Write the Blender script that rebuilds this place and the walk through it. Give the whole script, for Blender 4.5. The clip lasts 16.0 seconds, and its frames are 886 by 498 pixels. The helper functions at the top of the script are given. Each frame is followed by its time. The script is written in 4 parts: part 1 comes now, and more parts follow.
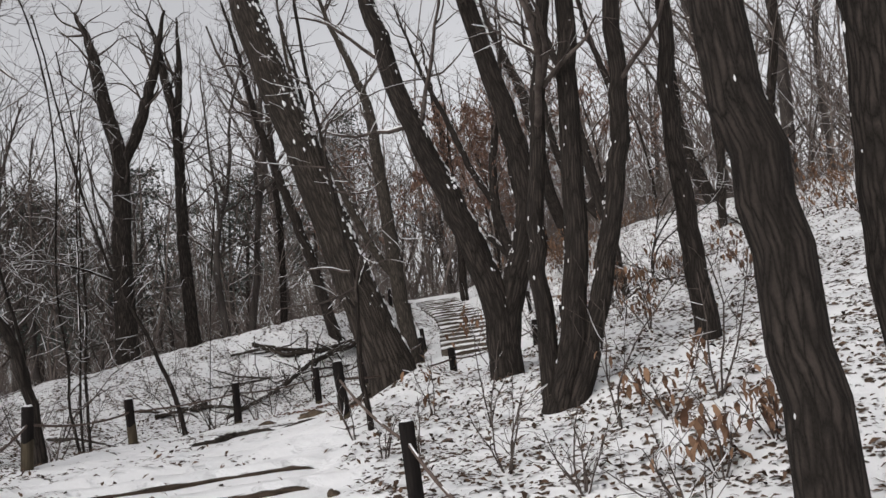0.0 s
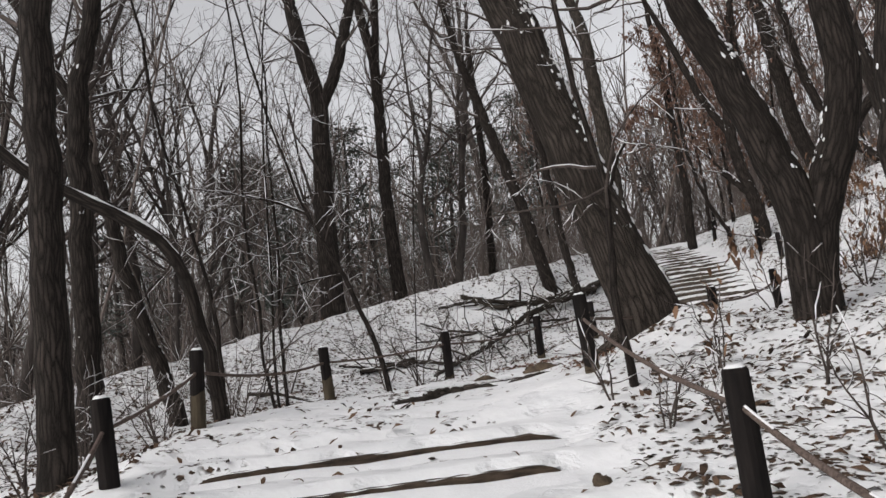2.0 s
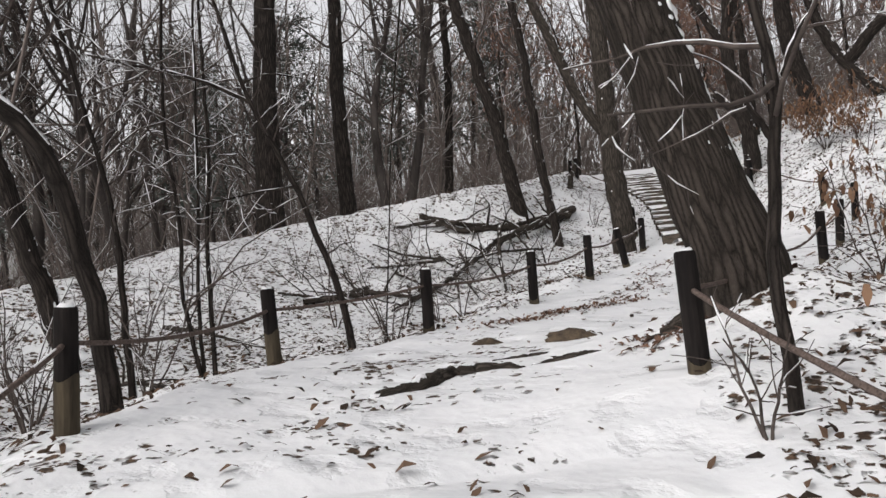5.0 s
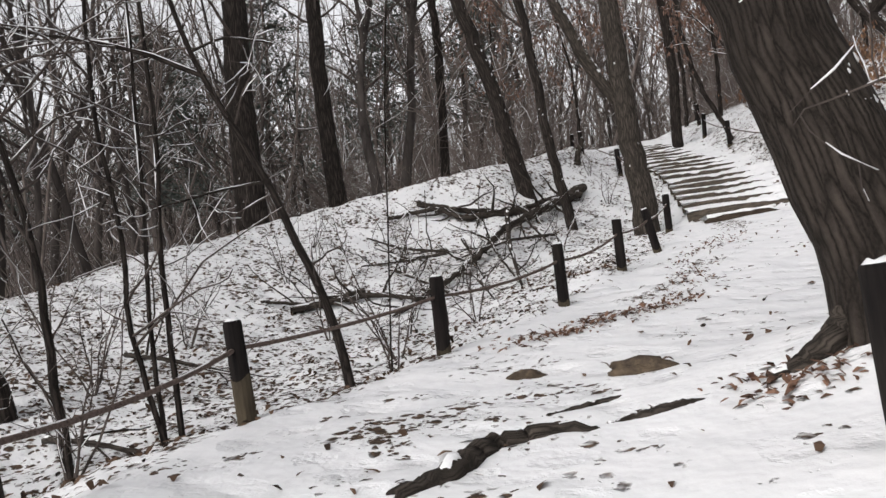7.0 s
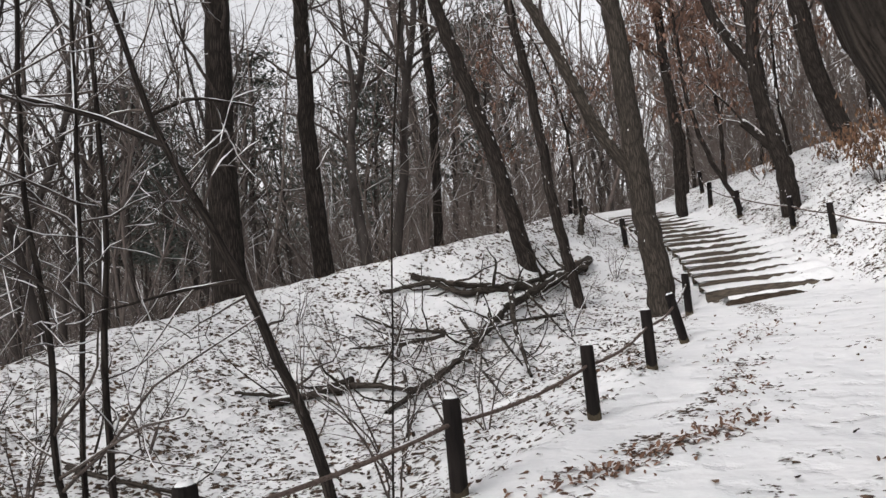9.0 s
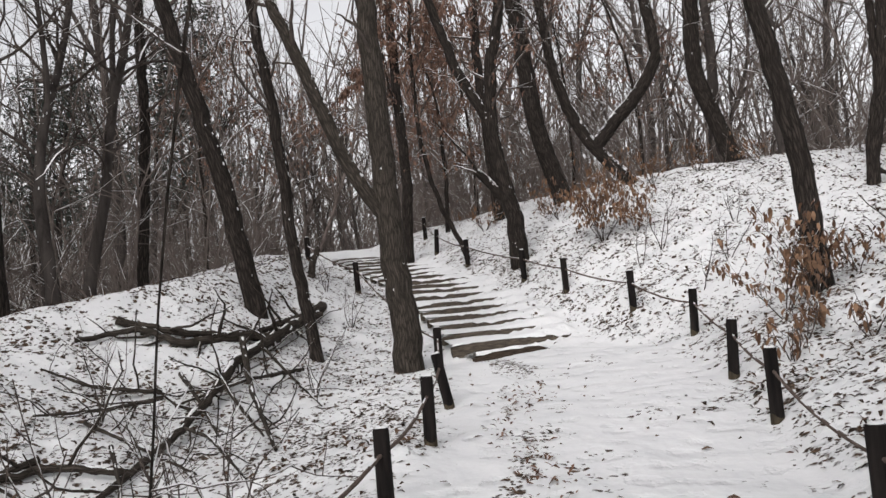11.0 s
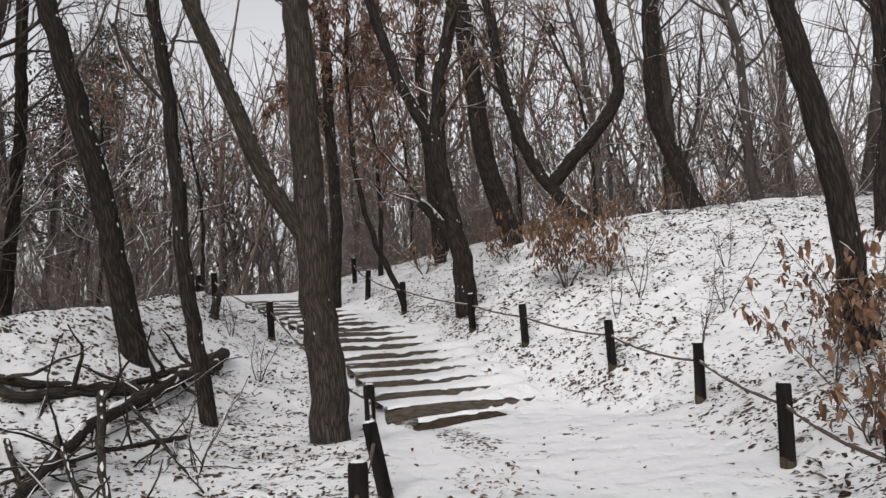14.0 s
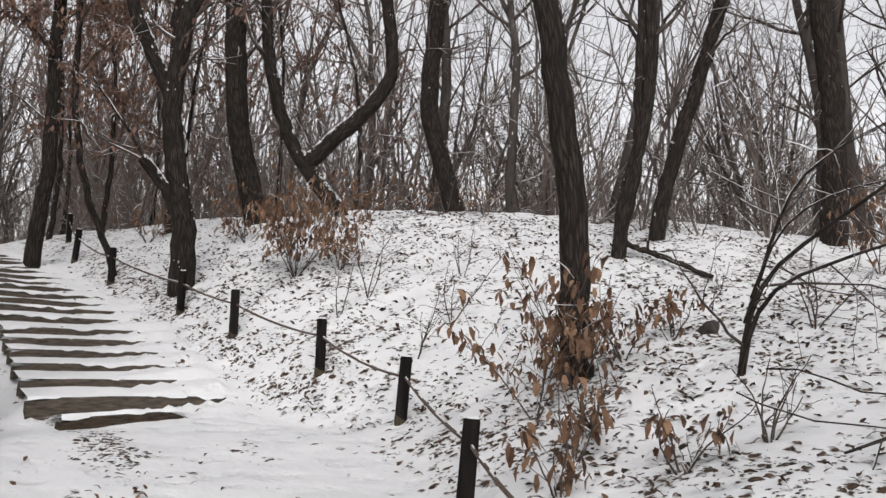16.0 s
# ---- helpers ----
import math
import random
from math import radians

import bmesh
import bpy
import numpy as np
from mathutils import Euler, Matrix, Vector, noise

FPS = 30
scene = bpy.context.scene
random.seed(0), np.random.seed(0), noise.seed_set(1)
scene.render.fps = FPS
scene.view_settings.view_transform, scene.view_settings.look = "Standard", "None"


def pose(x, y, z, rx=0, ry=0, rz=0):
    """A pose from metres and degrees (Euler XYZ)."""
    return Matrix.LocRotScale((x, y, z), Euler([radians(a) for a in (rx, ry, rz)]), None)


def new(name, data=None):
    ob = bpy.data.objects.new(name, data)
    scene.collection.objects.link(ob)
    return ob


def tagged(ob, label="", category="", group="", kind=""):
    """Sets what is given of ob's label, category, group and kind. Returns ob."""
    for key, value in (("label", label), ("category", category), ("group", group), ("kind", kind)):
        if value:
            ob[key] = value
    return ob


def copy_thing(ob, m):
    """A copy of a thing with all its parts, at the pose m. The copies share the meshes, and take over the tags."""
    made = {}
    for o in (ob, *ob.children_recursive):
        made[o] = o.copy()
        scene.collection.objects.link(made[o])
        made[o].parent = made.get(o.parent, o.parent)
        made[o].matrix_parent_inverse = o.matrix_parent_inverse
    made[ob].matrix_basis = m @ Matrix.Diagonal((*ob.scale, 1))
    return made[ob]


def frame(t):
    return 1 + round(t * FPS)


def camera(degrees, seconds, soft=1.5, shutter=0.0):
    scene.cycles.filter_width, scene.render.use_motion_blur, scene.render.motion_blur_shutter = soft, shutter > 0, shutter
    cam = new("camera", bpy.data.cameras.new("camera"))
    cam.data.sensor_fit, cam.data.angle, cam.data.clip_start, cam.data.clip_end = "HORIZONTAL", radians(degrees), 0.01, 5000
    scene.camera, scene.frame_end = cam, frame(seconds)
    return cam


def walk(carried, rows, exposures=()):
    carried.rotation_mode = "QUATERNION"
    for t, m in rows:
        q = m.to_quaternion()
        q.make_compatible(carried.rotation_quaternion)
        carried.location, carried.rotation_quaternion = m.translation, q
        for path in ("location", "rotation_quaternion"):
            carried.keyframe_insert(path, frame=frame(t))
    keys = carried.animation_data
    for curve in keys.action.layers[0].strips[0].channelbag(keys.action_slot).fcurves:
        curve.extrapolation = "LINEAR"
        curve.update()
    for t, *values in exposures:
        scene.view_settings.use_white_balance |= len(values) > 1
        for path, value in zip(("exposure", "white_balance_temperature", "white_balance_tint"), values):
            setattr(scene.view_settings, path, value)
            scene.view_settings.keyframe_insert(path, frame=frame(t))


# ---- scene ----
cam = camera(56.4, 16.0)
PATH = [
    (0, 2.812, -0.139, -2.101, 98.94, 8.12, 17.25),
    (0.5, 2.527, 0.377, -2.160, 95.30, 6.63, 23.32),
    (1, 2.171, 0.877, -2.247, 93.83, 4.37, 29.68),
    (1.5, 1.880, 1.372, -2.254, 97.67, 4.77, 34.04),
    (2, 1.544, 1.875, -2.213, 98.44, 7.59, 31.32),
    (2.5, 1.245, 2.310, -2.208, 97.18, 9.11, 28.98),
    (3, 0.867, 2.656, -2.192, 95.66, 6.62, 32.20),
    (3.5, 0.564, 2.918, -2.144, 94.20, 5.00, 32.85),
    (4, 0.335, 3.212, -2.027, 94.20, 5.49, 32.83),
    (4.5, 0.100, 3.479, -1.939, 93.81, 4.18, 28.59),
    (4.7, 0.029, 3.558, -1.872, 92.70, 4.12, 26.36),
    (6.8, -0.885, 4.999, -1.590, 89.80, 7.25, 27.95),
    (7, -0.916, 5.070, -1.569, 90.41, 7.38, 25.86),
    (7.5, -1.107, 5.332, -1.464, 91.61, 6.42, 21.39),
    (8, -1.295, 5.525, -1.312, 91.81, 5.69, 24.80),
    (8.5, -1.421, 5.865, -1.186, 93.78, 6.42, 25.44),
    (9, -1.609, 6.095, -1.172, 94.07, 6.35, 24.60),
    (9.5, -1.903, 6.348, -0.993, 94.68, 7.22, 21.98),
    (10, -2.151, 6.701, -1.018, 93.37, 6.62, 13.29),
    (10.2, -2.221, 6.856, -0.998, 92.40, 6.49, 9.37),
    (12.3, -3.130, 8.079, -0.823, 99.57, 4.51, 1.60),
    (12.5, -3.117, 8.274, -0.867, 99.09, 4.29, 2.31),
    (13, -3.107, 8.762, -0.899, 97.22, 2.27, 1.27),
    (13.5, -3.067, 9.319, -0.887, 96.49, 1.94, -1.42),
    (14, -2.901, 9.878, -0.927, 98.06, 3.45, -1.94),
    (14.5, -2.593, 10.203, -0.885, 96.72, 3.84, -7.80),
    (15, -2.394, 10.375, -0.840, 95.32, -0.23, -14.12),
    (15.5, -2.131, 10.676, -0.826, 99.04, -0.55, -16.53),
    (16, -2.003, 11.028, -0.797, 97.13, -2.24, -18.00),
]
walk(cam, [(t, pose(x, y, z, rx, ry, rz)) for t, x, y, z, rx, ry, rz in PATH], [(0.0, 0.36, 6580, 12), (1.5, 0.38, 6580, 12), (4.5, 0.53, 6580, 12), (7.5, 0.72, 6580, 12), (9.5, 0.70, 6580, 12), (12.5, 0.42, 6580, 12), (15.0, 0.48, 6580, 12), (16.0, 0.49, 6580, 12)])

# ---- light ----
world = bpy.data.worlds.new("overcast")
scene.world = world
world.use_nodes = True
wn, wl = world.node_tree.nodes, world.node_tree.links
sky = wn.new("ShaderNodeTexSky")
sky.sky_type = "NISHITA"
sky.sun_disc = False
sky.sun_elevation, sky.sun_rotation = radians(38), radians(200)
sky.air_density, sky.dust_density, sky.ozone_density = 1.0, 3.0, 1.0
grey = wn.new("ShaderNodeHueSaturation")
grey.inputs["Saturation"].default_value = 0.12
wl.new(sky.outputs[0], grey.inputs["Color"])
wl.new(grey.outputs[0], wn["Background"].inputs["Color"])
wn["Background"].inputs["Strength"].default_value = 0.15
sun = new("sun", bpy.data.lights.new("sun", "SUN"))
sun.data.energy, sun.data.angle, sun.data.color = 0.35, radians(40), (1.0, 0.97, 0.93)
sun.rotation_euler = (radians(52), 0, radians(-20))

# ---- shape of the ground ----
rng = np.random.default_rng(7)


def lattice(seed, n=256):
    return np.random.default_rng(seed).random((n, n))


LAT = [lattice(k) for k in range(4)]


def vnoise(x, y, k=0):
    """Smooth value noise in 0..1, one cell a metre."""
    g = LAT[k]
    xi, yi = np.floor(x).astype(int), np.floor(y).astype(int)
    fx, fy = x - xi, y - yi
    fx, fy = fx * fx * (3 - 2 * fx), fy * fy * (3 - 2 * fy)
    a, b = g[xi % 256, yi % 256], g[(xi + 1) % 256, yi % 256]
    c, d = g[xi % 256, (yi + 1) % 256], g[(xi + 1) % 256, (yi + 1) % 256]
    return (a * (1 - fx) + b * fx) * (1 - fy) + (c * (1 - fx) + d * fx) * fy


# stations along the trail: distance ahead, its middle, half its width, its height
TRAIL_Y = [-40, -12, -4, 0, 3, 5, 6.5, 8, 11, 13, 14.5, 16.2, 18.3, 19.8, 21.5, 23.2, 25.5, 27.1, 30, 34, 40, 60]
TRAIL_X = [20, 7.5, 4.6, 2.6, 0.55, -0.9, -1.9, -2.45, -2.2, -2.0, -1.85, -1.7, -1.75, -2.3, -2.75, -3.3, -4.35, -5.1, -6.3, -7.5, -9, -12]
TRAIL_W = [1.6, 1.6, 1.6, 1.6, 1.7, 1.7, 1.6, 1.55, 1.5, 1.45, 1.4, 1.45, 1.55, 1.3, 1.1, 1.1, 1.1, 1.1, 1.1, 1.2, 1.2, 1.2]
TRAIL_Z = [-8, -4.6, -3.85, -3.4, -3.06, -2.82, -2.55, -2.42, -2.30, -2.2, -2.03, -1.88, -1.64, -1.58, -0.98, -0.5, 0.06, 0.42, 1.0, 1.45, 1.6, 1.2]
CREST_Y = [-20, -5, 5, 9, 13, 16.7, 19.3, 22, 25, 30, 40, 60]
CREST_X = [-6, -7.5, -9, -9.8, -10.2, -10.0, -7.6, -6.4, -6.6, -9, -12, -16]
CREST_Z = [-4.6, -3.6, -2.3, -1.8, -1.3, -0.62, -0.1, 0.3, 0.65, 1.1, 1.3, 0.8]
RISE_Y = [-20, -5, 4, 8, 11, 14, 17, 21, 25, 30, 40]
RISE_K = [0.05, 0.05, -0.02, 0.12, 0.28, 0.42, 0.52, 0.5, 0.45, 0.35, 0.15]


def soft(y, ys, vs):
    """Interpolation along the trail, softened over about a metre."""
    return (np.interp(y - 0.5, ys, vs) + 2 * np.interp(y, ys, vs) + np.interp(y + 0.5, ys, vs)) / 4


def trail(y):
    return soft(y, TRAIL_Y, TRAIL_X), soft(y, TRAIL_Y, TRAIL_W), soft(y, TRAIL_Y, TRAIL_Z)


def smooth01(t):
    t = np.clip(t, 0, 1)
    return t * t * (3 - 2 * t)


# local rises and hollows: place, height, reach
SWELLS = [(-0.33, 9.2, 0.16, 0.42), (-0.9, 2.6, -0.31, 1.3), (1.95, 3.35, -0.07, 0.8), (-0.8, 7.9, 0.13, 0.7), (-0.2, 15.95, 0.10, 1.0), (0.05, 18.4, 0.11, 1.0), (-0.45, 20.2, 0.05, 0.8)]


def ground_base(x, y):
    cx, w, zp = trail(y)
    zp = zp + np.interp(y, [-2, 2, 5, 7, 9.5], [0.0, 0.08, 0.14, 0.1, 0.0]) * np.clip(cx - x, -3, 3)
    xc, zc = soft(y, CREST_Y, CREST_X), soft(y, CREST_Y, CREST_Z)
    left = np.maximum(cx - w - x, 0)
    span = np.maximum(cx - w - xc, 1.0)
    t = left / span
    tin = np.clip(t, 0, 1)
    dip = np.interp(y, [2, 4, 7, 10, 14, 17, 20, 24], [0.3, 0.55, 0.45, 0.5, 0.45, 0.2, 0.1, 0.0])
    zl = (zc - zp) * tin ** 1.8 - dip * np.sin(np.pi * tin ** 0.7) ** 2
    over = np.maximum(left - span, 0)
    zl = zl - 4.5 * (1 - np.exp(-(over / 14) ** 1.4)) - 0.03 * np.minimum(over, 60)
    right = np.maximum(x - cx - w, 0)
    k = soft(y, RISE_Y, RISE_K)
    zr = k * 5.5 * (1 - np.exp(-right / 5.5))
    zr = zr - 2.5 * smooth01((right - 7) / 25)
    zr = zr + 0.24 * np.exp(-((x + 0.78) ** 2 + (y - 9.42) ** 2) / 0.6)
    for sx, sy, rise, reach in SWELLS:
        zr = zr + rise * np.exp(-((x - sx) ** 2 + (y - sy) ** 2) / reach ** 2)
    far = smooth01((np.hypot(x + 2, y - 12) - 45) / 150)
    return (zp + zl + zr) * (1 - far) + far * 2.0


def on_trail(x, y):
    """1 on the trodden trail, 0 off it."""
    cx, w, _ = trail(y)
    return 1 - smooth01((np.abs(x - cx) - w + 0.25) / 0.5)


def ground(x, y):
    x, y = np.asarray(x, float), np.asarray(y, float)
    off = 1 - on_trail(x, y)
    near = 1 - smooth01((np.hypot(x + 2, y - 10) - 40) / 30)
    bumps = 0.16 * (vnoise(x * 0.7, y * 0.7) - 0.5) + 0.07 * (vnoise(x * 2.3, y * 2.3, 1) - 0.5) + 0.035 * (vnoise(x * 6, y * 6, 2) - 0.5)
    tread = 0.035 * (vnoise(x * 3.1, y * 3.1, 3) - 0.5) + 0.02 * (vnoise(x * 8, y * 8, 2) - 0.5)
    return ground_base(x, y) + near * (off * bumps + (1 - off) * tread)


# ---- materials ----
def material(name, rough=0.8):
    m = bpy.data.materials.new(name)
    m.use_nodes = True
    n, l = m.node_tree.nodes, m.node_tree.links
    b = n["Principled BSDF"]
    b.inputs["Roughness"].default_value = rough
    b.inputs["Specular IOR Level"].default_value = 0.12
    return m, n, l, b


def ramp(n, l, src, stops):
    r = n.new("ShaderNodeValToRGB")
    e = r.color_ramp.elements
    while len(e) < len(stops):
        e.new(0.5)
    for k, (p, c) in enumerate(stops):
        e[k].position, e[k].color = p, (*c, 1)
    l.new(src, r.inputs[0])
    return r.outputs[0]


def noise_tex(n, l, scale, detail=4, rough=0.6, vec=None, stretch=None):
    t = n.new("ShaderNodeTexNoise")
    t.inputs["Scale"].default_value, t.inputs["Detail"].default_value, t.inputs["Roughness"].default_value = scale, detail, rough
    if vec is None:
        g = n.new("ShaderNodeNewGeometry")
        vec = g.outputs["Position"]
    if stretch:
        mp = n.new("ShaderNodeMapping")
        mp.inputs["Scale"].default_value = stretch
        l.new(vec, mp.inputs["Vector"])
        vec = mp.outputs[0]
    l.new(vec, t.inputs["Vector"])
    return t.outputs["Fac"]


def maths(n, l, op, a, b=None, clamp=False):
    m = n.new("ShaderNodeMath")
    m.operation, m.use_clamp = op, clamp
    for k, v in enumerate((a, b)):
        if v is None:
            continue
        if isinstance(v, (int, float)):
            m.inputs[k].default_value = v
        else:
            l.new(v, m.inputs[k])
    return m.outputs[0]


def mix_col(n, l, f, a, b):
    m = n.new("ShaderNodeMix")
    m.data_type = "RGBA"
    for k, v in (("Factor", f),):
        l.new(v, m.inputs[0]) if not isinstance(v, float) else setattr(m.inputs[0], "default_value", v)
    for k, v in ((6, a), (7, b)):
        if isinstance(v, tuple):
            m.inputs[k].default_value = (*v, 1)
        else:
            l.new(v, m.inputs[k])
    return m.outputs[2]


def bump(n, l, b, h, strength, dist):
    t = n.new("ShaderNodeBump")
    t.inputs["Strength"].default_value, t.inputs["Distance"].default_value = strength, dist
    l.new(h, t.inputs["Height"])
    l.new(t.outputs[0], b.inputs["Normal"])


def snow_material(name, col=(0.73, 0.735, 0.745)):
    m, n, l, b = material(name, 0.75)
    c = ramp(n, l, noise_tex(n, l, 5, 6), [(0.3, tuple(0.9 * v for v in col)), (0.65, col)])
    l.new(c, b.inputs["Base Color"])
    bump(n, l, b, noise_tex(n, l, 60, 3), 0.35, 0.01)
    return m


def ground_material():
    """Thin snow over dead leaves: the leaves show through where the attribute 'litter' lets them."""
    m, n, l, b = material("snow_over_leaves", 0.8)
    at = n.new("ShaderNodeAttribute")
    at.attribute_name = "litter"
    g = n.new("ShaderNodeNewGeometry")
    crook = n.new("ShaderNodeTexNoise")
    crook.inputs["Scale"].default_value, crook.inputs["Detail"].default_value = 16.0, 3.0
    l.new(g.outputs["Position"], crook.inputs["Vector"])
    shift = n.new("ShaderNodeVectorMath")
    shift.operation = "MULTIPLY_ADD"
    shift.inputs[1].default_value = (0.10, 0.10, 0.10)
    l.new(crook.outputs["Color"], shift.inputs[0])
    l.new(g.outputs["Position"], shift.inputs[2])
    mid = noise_tex(n, l, 3.2, 3, 0.6)
    wide = noise_tex(n, l, 0.9, 3, 0.5)
    clump = maths(n, l, "ADD", maths(n, l, "MULTIPLY", mid, 0.65), maths(n, l, "MULTIPLY", wide, 0.35))
    share = maths(n, l, "ADD", maths(n, l, "MULTIPLY", at.outputs["Fac"], 0.85), maths(n, l, "MULTIPLY", maths(n, l, "SUBTRACT", clump, 0.5), 3.0))
    cover = None
    for cells, lack, reach in ((12.0, 0.18, 0.54), (22.0, 0.18, 0.52)):
        flake = n.new("ShaderNodeTexVoronoi")
        flake.inputs["Scale"].default_value = cells
        l.new(shift.outputs[0], flake.inputs["Vector"])
        sep = n.new("ShaderNodeSeparateColor")
        l.new(flake.outputs["Color"], sep.inputs[0])
        chance = maths(n, l, "MULTIPLY", maths(n, l, "SUBTRACT", maths(n, l, "SUBTRACT", share, lack), maths(n, l, "MULTIPLY", sep.outputs[0], 0.62)), 9.0, True)
        spot = maths(n, l, "MULTIPLY", maths(n, l, "SUBTRACT", maths(n, l, "ADD", reach - 0.25, maths(n, l, "MULTIPLY", sep.outputs[1], 0.3)), flake.outputs["Distance"]), 9.0, True)
        one = maths(n, l, "MULTIPLY", chance, spot)
        cover = one if cover is None else maths(n, l, "MAXIMUM", cover, one)
    leaf = ramp(n, l, noise_tex(n, l, 24, 3, 0.7), [(0.3, (0.022, 0.017, 0.013)), (0.5, (0.06, 0.042, 0.03)), (0.7, (0.15, 0.095, 0.06))])
    white = ramp(n, l, noise_tex(n, l, 2.2, 6), [(0.3, (0.635, 0.645, 0.655)), (0.65, (0.72, 0.725, 0.73))])
    l.new(mix_col(n, l, cover, white, leaf), b.inputs["Base Color"])
    lumps = maths(n, l, "ADD", maths(n, l, "MULTIPLY", noise_tex(n, l, 30, 4), 0.14), maths(n, l, "MULTIPLY", noise_tex(n, l, 5, 2), 0.9))
    tread = n.new("ShaderNodeTexVoronoi")
    tread.feature = "SMOOTH_F1"
    tread.inputs["Scale"].default_value = 3.4
    l.new(shift.outputs[0], tread.inputs["Vector"])
    hollow = maths(n, l, "MULTIPLY", maths(n, l, "MULTIPLY", tread.outputs["Distance"], 2.6, True), 1.5)
    bump(n, l, b, maths(n, l, "SUBTRACT", maths(n, l, "ADD", lumps, hollow), cover), 0.8, 0.025)
    return m


def bark_material(name, dark, light, ridge=9.0, depth=0.02):
    """Long furrows between raised plates, in metres round and along the stem."""
    m, n, l, b = material(name, 0.9)
    tc = n.new("ShaderNodeTexCoord")
    uv = tc.outputs["UV"]
    warp = n.new("ShaderNodeTexNoise")
    warp.inputs["Scale"].default_value, warp.inputs["Detail"].default_value = 14.0, 5.0
    l.new(uv, warp.inputs["Vector"])
    shift = n.new("ShaderNodeVectorMath")
    shift.operation = "MULTIPLY_ADD"
    shift.inputs[1].default_value = (0.022, 0.10, 0.0)
    l.new(warp.outputs["Color"], shift.inputs[0])
    l.new(uv, shift.inputs[2])
    mp = n.new("ShaderNodeMapping")
    mp.inputs["Scale"].default_value = (1.0, 0.15, 1.0)
    l.new(shift.outputs[0], mp.inputs["Vector"])
    vo = n.new("ShaderNodeTexVoronoi")
    vo.feature = "DISTANCE_TO_EDGE"
    vo.inputs["Scale"].default_value = ridge
    l.new(mp.outputs[0], vo.inputs["Vector"])
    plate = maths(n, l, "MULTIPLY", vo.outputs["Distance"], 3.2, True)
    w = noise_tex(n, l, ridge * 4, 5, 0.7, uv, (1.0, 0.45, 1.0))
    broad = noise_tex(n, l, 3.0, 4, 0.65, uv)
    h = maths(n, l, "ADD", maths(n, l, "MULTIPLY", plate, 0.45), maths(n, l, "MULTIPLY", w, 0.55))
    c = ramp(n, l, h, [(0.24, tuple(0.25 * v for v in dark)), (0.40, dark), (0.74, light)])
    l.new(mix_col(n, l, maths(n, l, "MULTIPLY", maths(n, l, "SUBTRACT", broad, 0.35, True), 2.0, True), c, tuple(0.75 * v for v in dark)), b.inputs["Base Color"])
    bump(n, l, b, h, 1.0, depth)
    return m


def plain_material(name, a, c, scale=20, rough=0.85, stretch=None, rel=0.3, dist=0.005):
    m, n, l, b = material(name, rough)
    f = noise_tex(n, l, scale, 4, 0.65, None, stretch)
    l.new(ramp(n, l, f, [(0.32, a), (0.68, c)]), b.inputs["Base Color"])
    bump(n, l, b, f, rel, dist)
    return m


def leaf_material(name, a, c):
    m, n, l, b = material(name, 0.75)
    g = n.new("ShaderNodeNewGeometry")
    l.new(ramp(n, l, g.outputs["Random Per Island"], [(0.0, a), (1.0, c)]), b.inputs["Base Color"])
    return m


SNOW = snow_material("snow")
GROUND = ground_material()
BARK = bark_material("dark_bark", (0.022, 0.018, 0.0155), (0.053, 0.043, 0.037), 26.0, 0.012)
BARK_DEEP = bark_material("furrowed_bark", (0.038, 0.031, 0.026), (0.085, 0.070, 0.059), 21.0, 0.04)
# far bark is paler and greyer than near bark, distance haze mixed into its colour
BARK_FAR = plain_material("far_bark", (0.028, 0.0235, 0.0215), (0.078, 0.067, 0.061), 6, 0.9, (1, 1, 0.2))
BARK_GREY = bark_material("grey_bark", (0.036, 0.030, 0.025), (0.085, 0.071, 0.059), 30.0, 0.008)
TWIG = plain_material("twig_bark", (0.036, 0.029, 0.0255), (0.10, 0.082, 0.073), 9, 0.9)
BRUSH = plain_material("brown_brush", (0.075, 0.062, 0.056), (0.18, 0.15, 0.134), 3, 0.9)
POST = plain_material("tarred_wood", (0.005, 0.0045, 0.0045), (0.020, 0.0165, 0.015), 14, 0.95, (1, 1, 0.12), 0.5, 0.004)
POST_FOOT = plain_material("bare_wood_foot", (0.03, 0.024, 0.018), (0.085, 0.068, 0.045), 14, 0.85, (1, 1, 0.15), 0.4)
ROPE = plain_material("rope", (0.05, 0.036, 0.03), (0.15, 0.115, 0.10), 60, 0.9)
PLANK = plain_material("weathered_plank", (0.038, 0.032, 0.026), (0.118, 0.097, 0.077), 7, 0.85, (1, 1, 6), 0.5, 0.006)
WET_LOG = plain_material("wet_log", (0.018, 0.014, 0.011), (0.075, 0.055, 0.04), 9, 0.8, (1, 1, 5), 0.6, 0.006)
ROCK = plain_material("brown_rock", (0.035, 0.027, 0.02), (0.12, 0.09, 0.062), 16, 0.8, None, 0.6, 0.02)
EARTH = plain_material("bare_earth", (0.035, 0.027, 0.02), (0.11, 0.08, 0.055), 10, 0.9, None, 0.6, 0.02)
LEAF = leaf_material("dead_leaf", (0.075, 0.040, 0.026), (0.24, 0.145, 0.09))
OAK_LEAF = leaf_material("oak_leaf", (0.09, 0.052, 0.04), (0.22, 0.135, 0.10))
FALLEN_LEAF = leaf_material("fallen_leaf", (0.05, 0.028, 0.02), (0.19, 0.11, 0.075))
LITTER = leaf_material("leaf_litter", (0.018, 0.013, 0.010), (0.12, 0.075, 0.05))
# needle green is lightened and greyed: aerial haze put into the colour
HAZED_NEEDLE = leaf_material("hazed_pine_needles", (0.045, 0.056, 0.05), (0.11, 0.125, 0.11))


